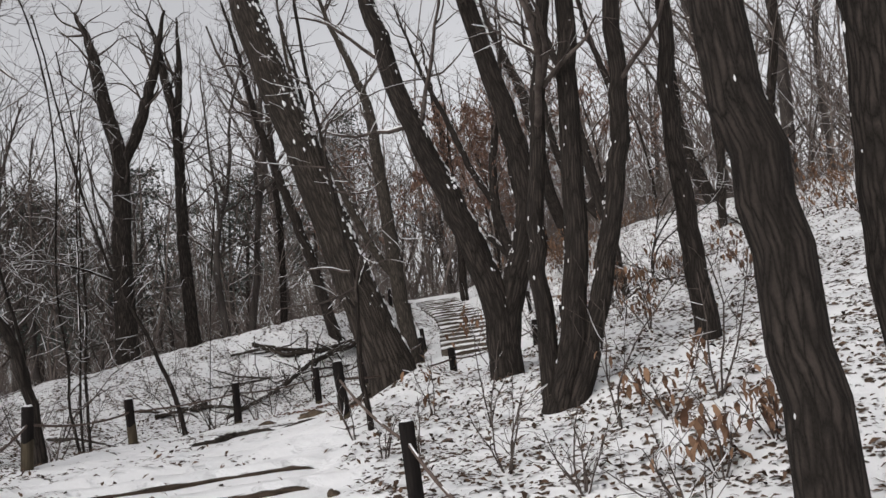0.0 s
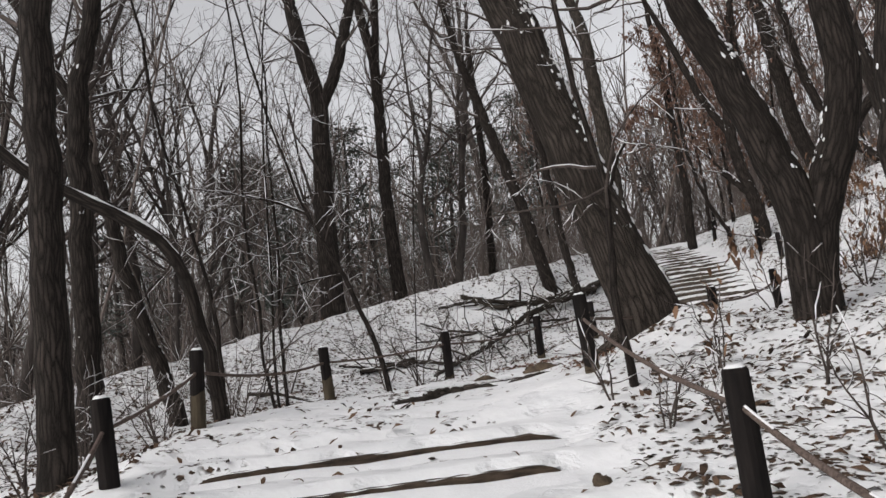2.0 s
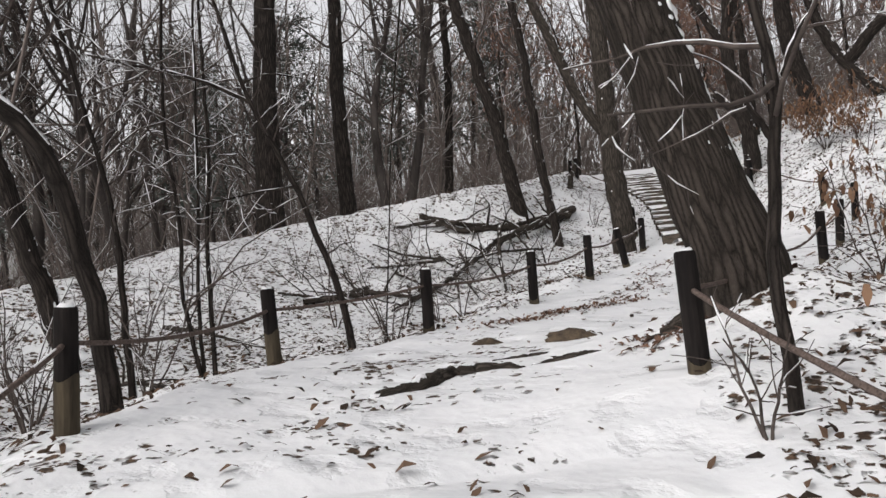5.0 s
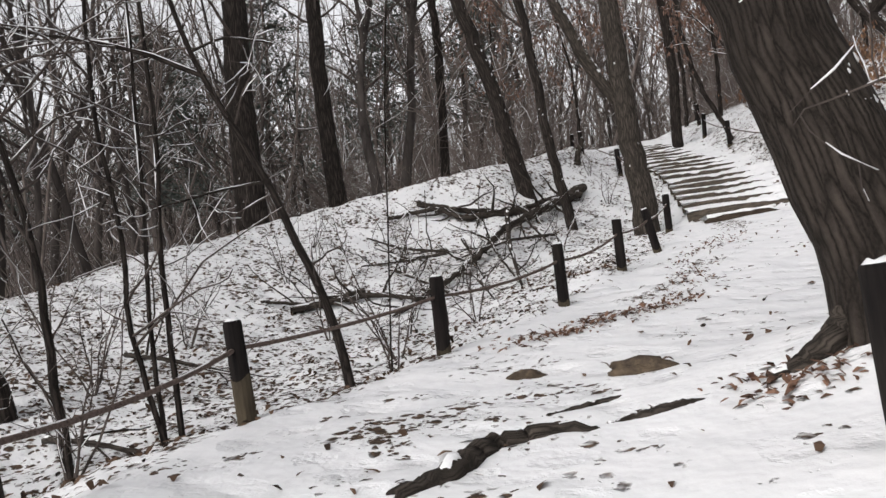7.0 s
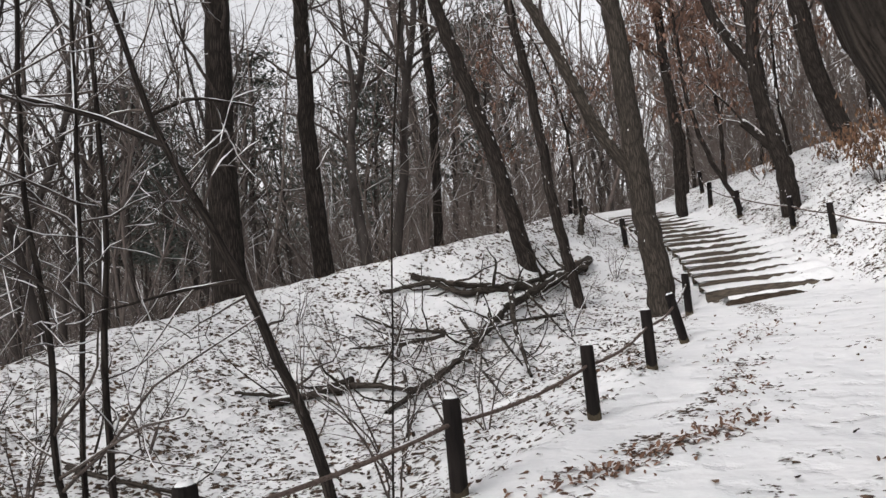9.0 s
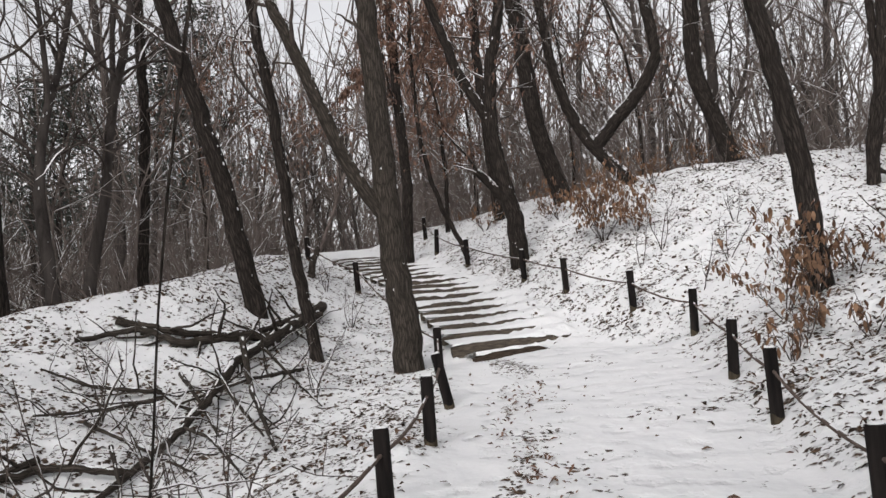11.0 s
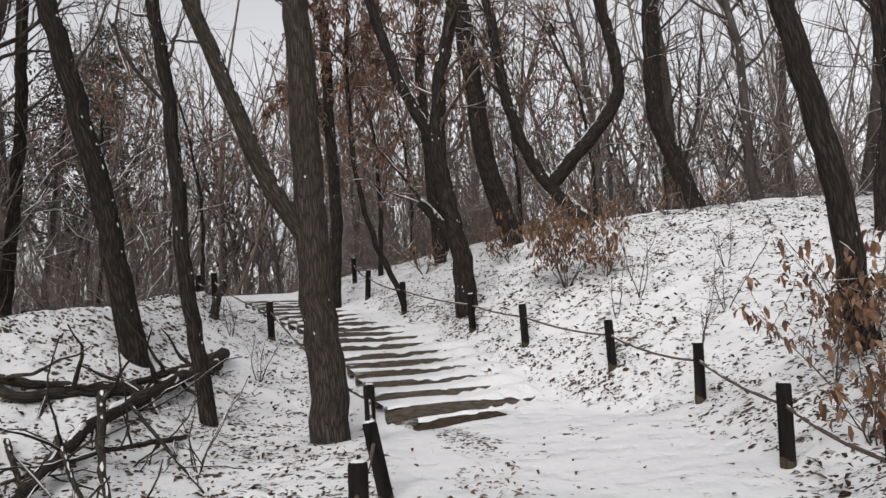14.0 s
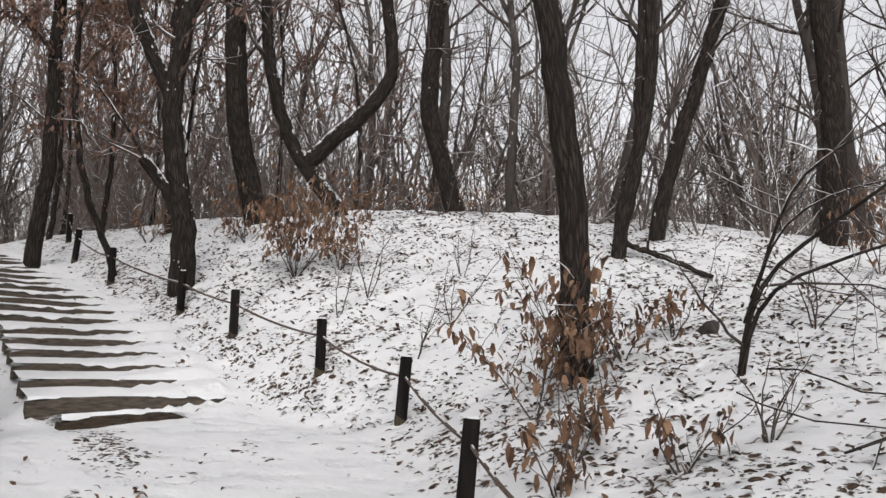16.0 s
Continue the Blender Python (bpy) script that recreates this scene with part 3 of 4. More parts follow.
def branch_out(wood, snow, pts, radii, level, cfg, thick=None):
    """Side branches of a stem, and theirs."""
    if level >= cfg["levels"]:
        return
    n = len(pts)
    s = np.concatenate([[0], np.cumsum(np.linalg.norm(np.diff(pts, axis=0), axis=1))])
    total = s[-1]
    count = max(1, int(total * cfg["dens"][level] * (0.7 + 0.6 * rng.random())))
    lo = cfg["low"] if level == 0 else 0.25
    for _ in range(count):
        f = lo + (1 - lo) * rng.random() ** 0.85
        at_s = f * total
        k = min(n - 2, int(np.searchsorted(s, at_s) - 1)) if at_s > 0 else 0
        k = max(k, 0)
        w = (at_s - s[k]) / max(s[k + 1] - s[k], 1e-6)
        p = pts[k] * (1 - w) + pts[k + 1] * w
        r = radii[k] * (1 - w) + radii[k + 1] * w
        d = side_way(pts[k + 1] - pts[k], rng.uniform(*cfg["spread"]))
        ln = cfg["len"][level] * (0.45 + 0.9 * rng.random()) * (1.15 - 0.6 * f)
        nr = max(cfg["min"], min(r * 0.6, cfg["rad"][level] * (0.6 + 0.7 * rng.random())))
        m = cfg["segs"][level]
        line = wander(p, d, ln, m, cfg["bend"], cfg["lift"])
        rad = np.linspace(nr, max(nr * 0.3, cfg["min"] * 0.6), m + 1)
        wood.add(line, rad, cfg["sides"][level])
        if snow is not None and rng.random() < cfg["snow"]:
            snow_line(snow, line, rad, 0.75)
        branch_out(wood, snow, line, rad, level + 1, cfg)


NEAR = dict(levels=3, dens=(1.9, 2.6, 4.2), low=0.3, spread=(30, 65), len=(1.9, 0.95, 0.45), rad=(0.035, 0.013, 0.006), segs=(9, 5, 2), sides=(5, 4, 3), min=0.0035, bend=0.19, lift=0.04, snow=0.7)
OAK = dict(levels=3, dens=(3.0, 2.6, 2.6), low=0.2, spread=(40, 75), len=(2.2, 1.0, 0.5), rad=(0.02, 0.009, 0.005), segs=(7, 5, 3), sides=(4, 3, 3), min=0.004, bend=0.16, lift=0.03, snow=0.6)
SAPLING = dict(levels=3, dens=(3.4, 2.6, 3.0), low=0.12, spread=(45, 85), len=(1.25, 0.6, 0.3), rad=(0.016, 0.008, 0.005), segs=(7, 5, 3), sides=(5, 4, 3), min=0.003, bend=0.16, lift=0.02, snow=0.95)
TWIGGY = dict(SAPLING, len=(0.7, 0.38, 0.2), rad=(0.008, 0.005, 0.0035), min=0.0025, snow=0.55)
FAR = dict(levels=3, dens=(1.5, 2.1, 2.6), low=0.25, spread=(22, 60), len=(3.0, 1.4, 0.7), rad=(0.045, 0.018, 0.009), segs=(5, 3, 1), sides=(3, 3, 3), min=0.006, bend=0.2, lift=0.06, snow=0.35)


def bend_line(pts, n):
    """A smooth line of n pieces through a few points."""
    pts = np.asarray(pts, float)
    s = np.concatenate([[0], np.cumsum(np.linalg.norm(np.diff(pts, axis=0), axis=1))])
    q = np.linspace(0, s[-1], n + 1)
    out = np.stack([np.interp(q, s, pts[:, i]) for i in range(3)], 1)
    for _ in range(2):
        out[1:-1] = 0.5 * out[1:-1] + 0.25 * (out[:-2] + out[2:])
    return out


def leaves_mesh(name, places, size, mat, droop=True):
    """Curled dead leaves, two bent quads each, hanging from the given places."""
    p = np.asarray(places, float)
    n = len(p)
    a = rng.random(n) * 2 * np.pi
    if droop:
        tilt = rng.uniform(-1.5, -0.7, n)
    else:
        tilt = rng.uniform(-0.25, 0.55, n)
    d = np.stack([np.cos(a) * np.cos(tilt), np.sin(a) * np.cos(tilt), np.sin(tilt)], 1)
    s = np.stack([-np.sin(a), np.cos(a), rng.uniform(-0.4, 0.4, n)], 1)
    nrm = np.cross(d, s)
    L = (size * rng.uniform(0.6, 1.25, n))[:, None]
    W = L * rng.uniform(0.3, 0.5, n)[:, None]
    c = L * rng.uniform(0.05, 0.3, n)[:, None]
    v = np.stack([p - s * W * 0.25, p + s * W * 0.25, p + d * L * 0.5 + s * W * 0.5 + nrm * c, p + d * L * 0.5 - s * W * 0.5 + nrm * c * 0.6,
                  p + d * L + s * W * 0.12, p + d * L - s * W * 0.12], 1).reshape(-1, 3)
    b = np.arange(n)[:, None] * 6
    f = np.concatenate([b + np.array([[0, 1, 2, 3]]), b + np.array([[3, 2, 4, 5]])], 1).reshape(-1, 4)
    me = quick_mesh(bpy.data.meshes.new(name), v, f, False)
    me.materials.append(mat)
    return me


def hero(label, x, y, stems, bark=None, cfg=None, sides=16, flare=1.1, snowy=0.5, twigs=True, lumps=0.02, tall=9.0, group="", category="tree", sink=0.15, leaves=0, slim=0.9, stubs=()):
    """A tree that stands at (x, y): each stem is its line from the foot, and its radius at both ends. Stems go on upwards past the last point."""
    bark, cfg = bark or BARK, cfg or NEAR
    z = gz(x, y)
    root = tagged(new("tree"), label, category, group)
    root.location = (x, y, z)
    crown, snow = Tubes(), Tubes()
    for k, (pts, r0, r1) in enumerate(stems):
        pts = [np.array(p, float) for p in pts]
        end, d = pts[-1], pts[-1] - pts[-2]
        d = d / np.linalg.norm(d)
        go = d.copy()
        while pts[-1][2] < tall and k not in stubs and not (k > 0 and r1 <= 0.011):
            go = go + 0.09 * rng.normal(size=3) + np.array([0, 0, 0.10])
            go /= np.linalg.norm(go)
            pts.append(pts[-1] + go * 0.9)
        L = np.linalg.norm(np.diff(np.array(pts), axis=0), axis=1).sum()
        measured = np.linalg.norm(np.diff(np.array(pts[:len(stems[k][0])]), axis=0), axis=1).sum()
        n = max(8, int(L / 0.22))
        line = bend_line(pts, n)
        line += 0.012 * rng.normal(size=line.shape) * min(1, r0 / 0.08)
        f = np.linspace(0, L, n + 1)
        rad = slim * np.interp(f, [0, measured, L], [r0, r1, max(0.012, r1 * 0.25)]) if L > measured + 0.1 else slim * np.linspace(r0, r1, n + 1)
        if k == 0 or np.linalg.norm(pts[0][:2]) < 0.35 and pts[0][2] < 0.2:
            rad = rad * (1 + (flare - 1) * np.exp(-f / (2.2 * r0 + 0.05)))
            line[0] = line[0] - np.array([0, 0, sink])
        trunk = Tubes()
        waves = 1 + lumps * np.sin(np.linspace(0, 2 * np.pi, sides, endpoint=False)[None] * 3 + f[:, None] * 1.3) * np.exp(-f[:, None] / 1.2) * 2.0
        trunk.add(line, rad, sides if r0 > 0.05 else 8, True, lumps, waves if r0 > 0.05 else None)
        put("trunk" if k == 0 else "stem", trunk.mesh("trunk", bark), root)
        snow_line(snow, line, rad, snowy * 0.9)
        if twigs:
            branch_out(crown, snow, line, rad, 0, cfg)
    if crown.v:
        put("crown", crown.mesh("crown", TWIG), root, "bare thin branches")
    if leaves:
        spots = np.concatenate(crown.v)
        spots = spots[spots[:, 2] < 7.0]
        put("foliage", leaves_mesh("foliage", spots[rng.integers(0, len(spots), leaves)] + rng.normal(size=(leaves, 3)) * 0.05, 0.11, OAK_LEAF), root, "brown dead leaves still on the branches")
    if snow.v:
        tagged(put("snow", snow.mesh("snow", SNOW), root, "snow clinging on the upper sides"), kind="stuff")
    return root


def forest_kind(height, r, lean, fork, cfg):
    """One kind of woodland tree, built at the origin, to be copied."""
    root = new("tree")
    trunk, crown, snow = Tubes(), Tubes(), Tubes()
    d = np.array([lean * math.cos(height * 7), lean * math.sin(height * 7), 1.0])
    line = wander((0, 0, -0.3), d, height, 12, 0.085, 0.03)
    rad = np.linspace(r, r * 0.18, 13)
    rad[0] *= 1.4
    trunk.add(line, rad, 7, True, 0.1)
    lines = [(line, rad)]
    for _ in range(fork):
        k = int(rng.integers(3, 7))
        q = wander(line[k], side_way(line[k + 1] - line[k], rng.uniform(20, 40)), height * (1 - k / 13) * 0.95, 9, 0.08, 0.09)
        qr = np.linspace(rad[k] * 0.75, 0.012, 10)
        trunk.add(q, qr, 6)
        lines.append((q, qr))
    for ln, rd in lines:
        branch_out(crown, snow, ln, rd, 0, cfg)
        snow_line(snow, ln, rd, 0.25)
    put("trunk", trunk.mesh("trunk", BARK_FAR), root)
    put("crown", crown.mesh("crown", TWIG), root, "bare thin branches")
    tagged(put("snow", snow.mesh("snow", SNOW), root, "snow clinging on the branches"), kind="stuff")
    return root

# ---- trees along the trail ----
hero('leaning tree with deeply furrowed bark and snow on its side', -0.86, 9.33, [([(0.16, 0, 0), (0.09, -0.02, 0.3), (-0.03, -0.05, 0.72), (-0.37, -0.02, 1.9), (-0.82, 0.06, 3.4), (-1.31, 0.15, 5.0)], 0.26, 0.245)], BARK_DEEP, cfg=dict(NEAR, low=0.62), sides=28, flare=1.35, snowy=1.0, lumps=0.05)
hero('dark tree that forks low into two leaning trunks', 0.72, 9.10, [([(0, 0, 0), (0, 0, 0.27), (0.02, 0, 0.75), (-0.07, -0.01, 1.19), (-0.3, -0.06, 1.97), (-0.56, -0.12, 2.77), (-0.81, -0.17, 3.53)], 0.205, 0.135), ([(0, 0, 0.27), (0.09, 0.02, 0.74), (0.32, 0.07, 1.25), (0.52, 0.11, 1.83), (0.53, 0.11, 2.45), (0.36, 0.07, 3.3)], 0.177, 0.14)], snowy=0.9)
hero('dark tree with several trunks from one broad foot', 1.45, 7.60, [([(0, 0, 0), (0.2, 0.03, 0.27), (0.34, 0.05, 0.93), (0.49, 0.07, 1.89), (0.58, 0.09, 2.88)], 0.142, 0.115), ([(-0.01, -0, -0.09), (0.01, 0, 0.3), (0.05, 0.01, 0.88), (0.06, 0.01, 1.47), (0.2, 0.03, 2.35), (0.31, 0.05, 2.94)], 0.105, 0.085), ([(0.14, 0.02, -0.15), (0.37, 0.06, 0.4), (0.55, 0.08, 0.9), (0.75, 0.11, 1.45), (0.95, 0.14, 2.2), (1.07, 0.16, 2.77)], 0.118, 0.1)], snowy=0.5, flare=1.35)
hero('thick dark tree trunk rising from the snow beside the trail', 2.92, 8.65, [([(0, 0, 0), (0, -0, 0.65), (0.02, -0, 1.43), (0.03, -0, 2.51)], 0.136, 0.096)])
hero('thick dark tree trunk rising from the snow beside the trail', 3.23, 3.67, [([(0, 0, 0), (-0.01, 0, 1.34), (-0.04, 0, 1.9), (-0.07, 0.01, 2.71)], 0.164, 0.131)])
hero('thick dark tree trunk rising from the snow beside the trail', 3.86, 4.74, [([(0, 0, 0), (0.03, -0.01, 1.58), (0.17, -0.04, 2.82)], 0.179, 0.154)])
hero('thick dark tree trunk rising from the snow beside the trail', -4.14, 5.67, [([(0, 0, 0), (0.02, 0.02, 1.78), (0.03, 0.04, 3.81)], 0.147, 0.131)], snowy=0.5)
hero('rough-barked tree trunk speckled with snow', -2.10, 3.62, [([(0, 0, 0), (-0.02, -0.04, 0.75), (-0.06, -0.11, 1.46), (-0.12, -0.21, 2.62)], 0.188, 0.125)], snowy=0.9)
hero('thick dark tree trunk rising from the snow beside the trail', -6.18, 7.42, [([(0, 0, 0), (0.03, 0.04, 1.47), (0.05, 0.07, 3.58)], 0.153, 0.125)])
hero('slender tree that bends over sideways with snow along its bow', -3.90, 7.10, [([(0, 0, 0), (-0.09, -0.09, 0.98), (-0.17, -0.17, 1.5), (-0.33, -0.33, 1.8), (-0.62, -0.62, 2.04), (-0.99, -1, 2.3), (-1.28, -1.29, 2.78), (-1.7, -1.71, 3.27)], 0.066, 0.05)], snowy=1.0, flare=1.15)
hero('slender dark tree leaning over the gully', -7.28, 9.58, [([(0, 0, 0), (-0.2, -0.22, 1.06), (-0.36, -0.4, 2.06), (-0.51, -0.57, 3.23), (-0.64, -0.71, 4.34), (-0.98, -1.1, 5.29)], 0.126, 0.076)], snowy=0.7)
hero('tall straight dark tree trunk on the crest', -10.30, 16.90, [([(0, 0, 0), (0.04, 0.03, 2.58), (0.18, 0.14, 5.1), (-0.05, -0.04, 6.5), (-0.15, -0.12, 7.39)], 0.3, 0.186), ([(0.17, 0.14, 4.95), (0.55, 0.42, 5.89), (0.92, 0.71, 7.38)], 0.172, 0.143)], snowy=0.2)
hero('tall straight dark tree trunk on the crest', -9.90, 19.10, [([(0, 0, 0), (-0.02, -0.01, 3.07), (0.08, 0.06, 6.39), (-0.12, -0.08, 7.85)], 0.2, 0.138), ([(0.08, 0.05, 6.31), (0.24, 0.16, 7.83)], 0.123, 0.108)], snowy=0.2)
hero('slender dark tree leaning on the crest', -6.30, 20.20, [([(0, 0, 0), (-0.33, -0.11, 1.91), (-0.7, -0.23, 3.43), (-1.12, -0.37, 5.1)], 0.173, 0.132)])
hero('slender dark tree leaning over the gully', -5.20, 19.30, [([(0, 0, 0), (-0.21, -0.06, 1.44), (-0.34, -0.09, 3.46), (-0.57, -0.15, 5.25)], 0.103, 0.084)], snowy=0.7)
hero('tree beside the stairs that forks into two trunks', -3.85, 19.05, [([(0, 0, 0), (-0.04, -0, 1.07), (-0.12, -0.01, 2.11), (-0.15, -0.01, 3.33), (-0.2, -0.01, 4.84), (-0.22, -0.01, 6.08)], 0.229, 0.155), ([(-0.09, -0.01, 1.81), (-0.28, -0.02, 2.43), (-0.62, -0.04, 2.98), (-0.95, -0.06, 3.86), (-1.42, -0.1, 5.09), (-1.84, -0.12, 6.18)], 0.126, 0.089)], BARK_GREY, snowy=0.4, tall=10)
hero('crooked dark tree that forks above the fence', -1.95, 24.10, [([(0, 0, 0), (-0.01, 0, 0.95), (-0.24, 0.01, 1.93), (-0.36, 0.02, 2.97), (-0.22, 0.01, 4.22), (0.03, -0, 5.24)], 0.209, 0.124), ([(-0.36, 0.02, 2.97), (-0.64, 0.03, 3.43), (-0.99, 0.05, 4.25), (-1.28, 0.06, 5.28)], 0.124, 0.105), ([(-0.05, 0, 1.05), (-0.44, 0.02, 1.65), (-0.71, 0.03, 1.95)], 0.124, 0.086), ([(-0.58, 0.02, 1.82), (-1.0, 0.03, 2.45), (-1.5, 0.05, 3.1)], 0.032, 0.01)], snowy=0.7, leaves=500, stubs=(2,))
hero('dark curving tree trunk with dead leaves round its foot', 1.50, 17.80, [([(0, 0, 0), (-0.06, 0.03, 0.84), (-0.07, 0.04, 1.52), (-0.18, 0.09, 2.47), (-0.33, 0.18, 3.53)], 0.159, 0.136)], snowy=0.15)
hero('tree that forks at its foot into two curved trunks', 1.00, 27.00, [([(0, 0, 0), (-0.85, 0.18, 1.02), (-1.24, 0.27, 1.79), (-1.59, 0.34, 2.95), (-1.78, 0.38, 4.88)], 0.176, 0.117), ([(-0.83, 0.18, 0.9), (-0.45, 0.1, 1.35), (0.31, -0.07, 2.09), (0.84, -0.18, 2.85), (0.74, -0.16, 3.86), (0.62, -0.13, 4.63)], 0.188, 0.141)], snowy=0.6)
hero('tall straight dark tree trunk', 4.20, 29.50, [([(0, 0, 0), (-0.75, 0.26, 2.61), (-0.61, 0.22, 5.26)], 0.252, 0.238)], snowy=0.1)
hero('tall straight dark tree trunk', -0.60, 27.60, [([(0, 0, 0), (-0.52, 0.06, 2.02), (-0.77, 0.09, 5.23)], 0.251, 0.228)], snowy=0.1)
hero('slender oak beside the stairs, hung with brown leaves', -4.50, 27.20, [([(0, 0, 0), (0.12, 0.01, 1.86), (0.06, 0.01, 3.99), (0.02, 0, 6.19)], 0.152, 0.117)], leaves=2400)
hero('thin oak sapling with some brown leaves', -3.00, 25.90, [([(0, 0, 0), (-0.65, -0.02, 1.53), (-0.9, -0.02, 2.96), (-0.95, -0.02, 4.63)], 0.064, 0.054)], leaves=900)
hero('slender oak behind the fence, hung with brown leaves', -2.20, 28.20, [([(0, 0, 0), (-0.1, 0, 1.79), (-0.22, 0, 4.38)], 0.148, 0.123)], leaves=1800)
hero('clump of dark trees on the hilltop', 3.90, 21.40, [([(0, 0, 0), (0.13, -0.07, 1.02), (0.33, -0.19, 1.93), (0.42, -0.24, 2.94), (0.38, -0.22, 3.81)], 0.114, 0.098), ([(0.05, -0.03, 0.28), (0.13, -0.07, 0.61), (0.25, -0.14, 1.27), (0.28, -0.16, 3.81)], 0.09, 0.065)])
hero('clump of dark trees on the hilltop', 5.12, 22.32, [([(0, 0, 0), (0.18, -0.11, 1.13), (0.54, -0.34, 2.51), (0.87, -0.55, 3.9)], 0.137, 0.128)])
hero('tall straight dark tree trunk', 7.92, 21.58, [([(0, 0, 0), (0.03, -0.03, 2.14), (-0.1, 0.1, 4.09)], 0.218, 0.198)])
hero('low shrub tree with long bowed branches', 2.17, 16.47, [([(0, 0, 0), (0.05, -0.04, 0.42), (0.13, -0.1, 0.77), (0.38, -0.29, 1.03), (0.84, -0.65, 1.46)], 0.028, 0.014), ([(0.01, -0.01, 0.06), (0.12, -0.09, 0.59), (0.22, -0.16, 0.73), (0.47, -0.36, 0.86), (0.87, -0.67, 1.03)], 0.023, 0.012), ([(0.04, -0.03, 0.4), (0.2, -0.06, 0.85), (0.41, -0.13, 1.55), (0.9, -0.29, 1.93), (1.6, -0.5, 2.3)], 0.02, 0.008), ([(0.1, -0.04, 0.6), (0.3, -0.1, 1.2), (0.75, -0.25, 1.5), (1.3, -0.4, 1.62)], 0.014, 0.006)], cfg=SAPLING, snowy=0.8, flare=1.1, tall=2.0, category='shrub')
hero('crooked dark sapling in front of the leaning tree', -0.35, 7.50, [([(0, 0, 0), (-0.05, -0.01, 0.59), (-0.04, -0, 0.91), (0.04, 0, 1.16), (0.04, 0, 1.37), (0, 0, 1.64), (-0.07, -0.01, 1.92)], 0.036, 0.025), ([(0.01, 0, 1.13), (-0.06, -0.01, 1.27), (-0.1, -0.01, 1.35)], 0.022, 0.011), ([(0.06, 0.01, 1.42), (0.14, 0.02, 1.61), (0.22, 0.02, 1.7)], 0.017, 0.011)], cfg=SAPLING, snowy=0.45, flare=1.1)
hero('thin leaning sapling beside the rope fence', -4.15, 10.00, [([(0, 0, 0), (-0.05, -0.04, 0.52), (-0.24, -0.16, 1.23), (-0.47, -0.31, 1.9), (-0.66, -0.43, 2.37), (-0.76, -0.5, 2.85)], 0.04, 0.018), ([(-0.62, -0.41, 2.3), (-1.05, -0.6, 2.58), (-1.5, -0.8, 2.7), (-1.95, -1.0, 2.86)], 0.02, 0.009), ([(-0.68, -0.44, 2.48), (-0.45, -0.35, 2.56), (-0.15, -0.2, 2.46)], 0.013, 0.006), ([(-0.33, -0.22, 1.52), (-0.65, -0.38, 1.5), (-1.1, -0.6, 1.42)], 0.013, 0.006)], cfg=TWIGGY, snowy=0.8, flare=1.1, tall=6)
hero('thin dark sapling in the gully', -5.58, 9.79, [([(0, 0, 0), (-0, -0, 1.41), (0.06, 0.07, 2.23), (0.05, 0.06, 3.3), (0.05, 0.05, 3.66)], 0.027, 0.016)], cfg=SAPLING, snowy=0.9, flare=1.1, tall=6)
hero('thin upright sapling beside the rope fence', -4.12, 10.52, [([(0, 0, 0), (0.1, 0.06, 1.09), (0.15, 0.08, 1.71)], 0.009, 0.006)], cfg=TWIGGY, snowy=0.15, flare=1.1, tall=3)
hero('thin dark sapling in the gully', -5.52, 8.74, [([(0, 0, 0), (-0.02, -0.03, 0.62), (-0.03, -0.04, 1.61), (-0.11, -0.13, 2.27)], 0.038, 0.022)], cfg=SAPLING, snowy=0.9, flare=1.1, tall=6)
hero('thin dark sapling in the gully', -5.34, 9.41, [([(0, 0, 0), (-0.12, -0.12, 0.84), (-0.09, -0.09, 1.63), (-0.16, -0.17, 2.44), (-0.13, -0.13, 3.24)], 0.024, 0.015), ([(-0.02, -0.02, 0.06), (-0.02, -0.02, 0.98), (0.03, 0.03, 1.82), (0.05, 0.05, 2.83)], 0.021, 0.013)], cfg=SAPLING, snowy=0.9, flare=1.1, tall=6)
hero('dark tree trunk below the crest', -9.69, 23.86, [([(0, 0, 0), (0.22, 0.09, 3.47), (0.23, 0.1, 7.4)], 0.127, 0.104)], snowy=0.2)
hero('young oak hung with red-brown dead leaves', -3.6, 29.3, [([(0, 0, 0), (0.1, 0, 1.5), (0.05, 0.1, 3.0)], 0.07, 0.05)], cfg=OAK, tall=7.5, leaves=2600)
hero('young oak hung with red-brown dead leaves', -1.9, 31.0, [([(0, 0, 0), (-0.15, 0, 1.5), (-0.1, 0.1, 3.0)], 0.06, 0.045)], cfg=OAK, tall=7.0, leaves=1800)
for x, y, tall, leaves in ((-4.9, 31.8, 7.5, 1800), (-8.7, 33.0, 8.0, 1800), (-2.8, 33.8, 8.0, 1800), (0.3, 33.0, 7.5, 1600), (-5.2, 36.0, 9.0, 1800), (2.2, 31.8, 7.5, 1200), (-10.8, 31.0, 8.0, 1400)):
    hero('young oak hung with red-brown dead leaves', x, y, [([(0, 0, 0), (0.08, 0.05, 1.5), (0.0, 0.1, 3.0)], 0.075, 0.05)], cfg=OAK, tall=tall, leaves=leaves)

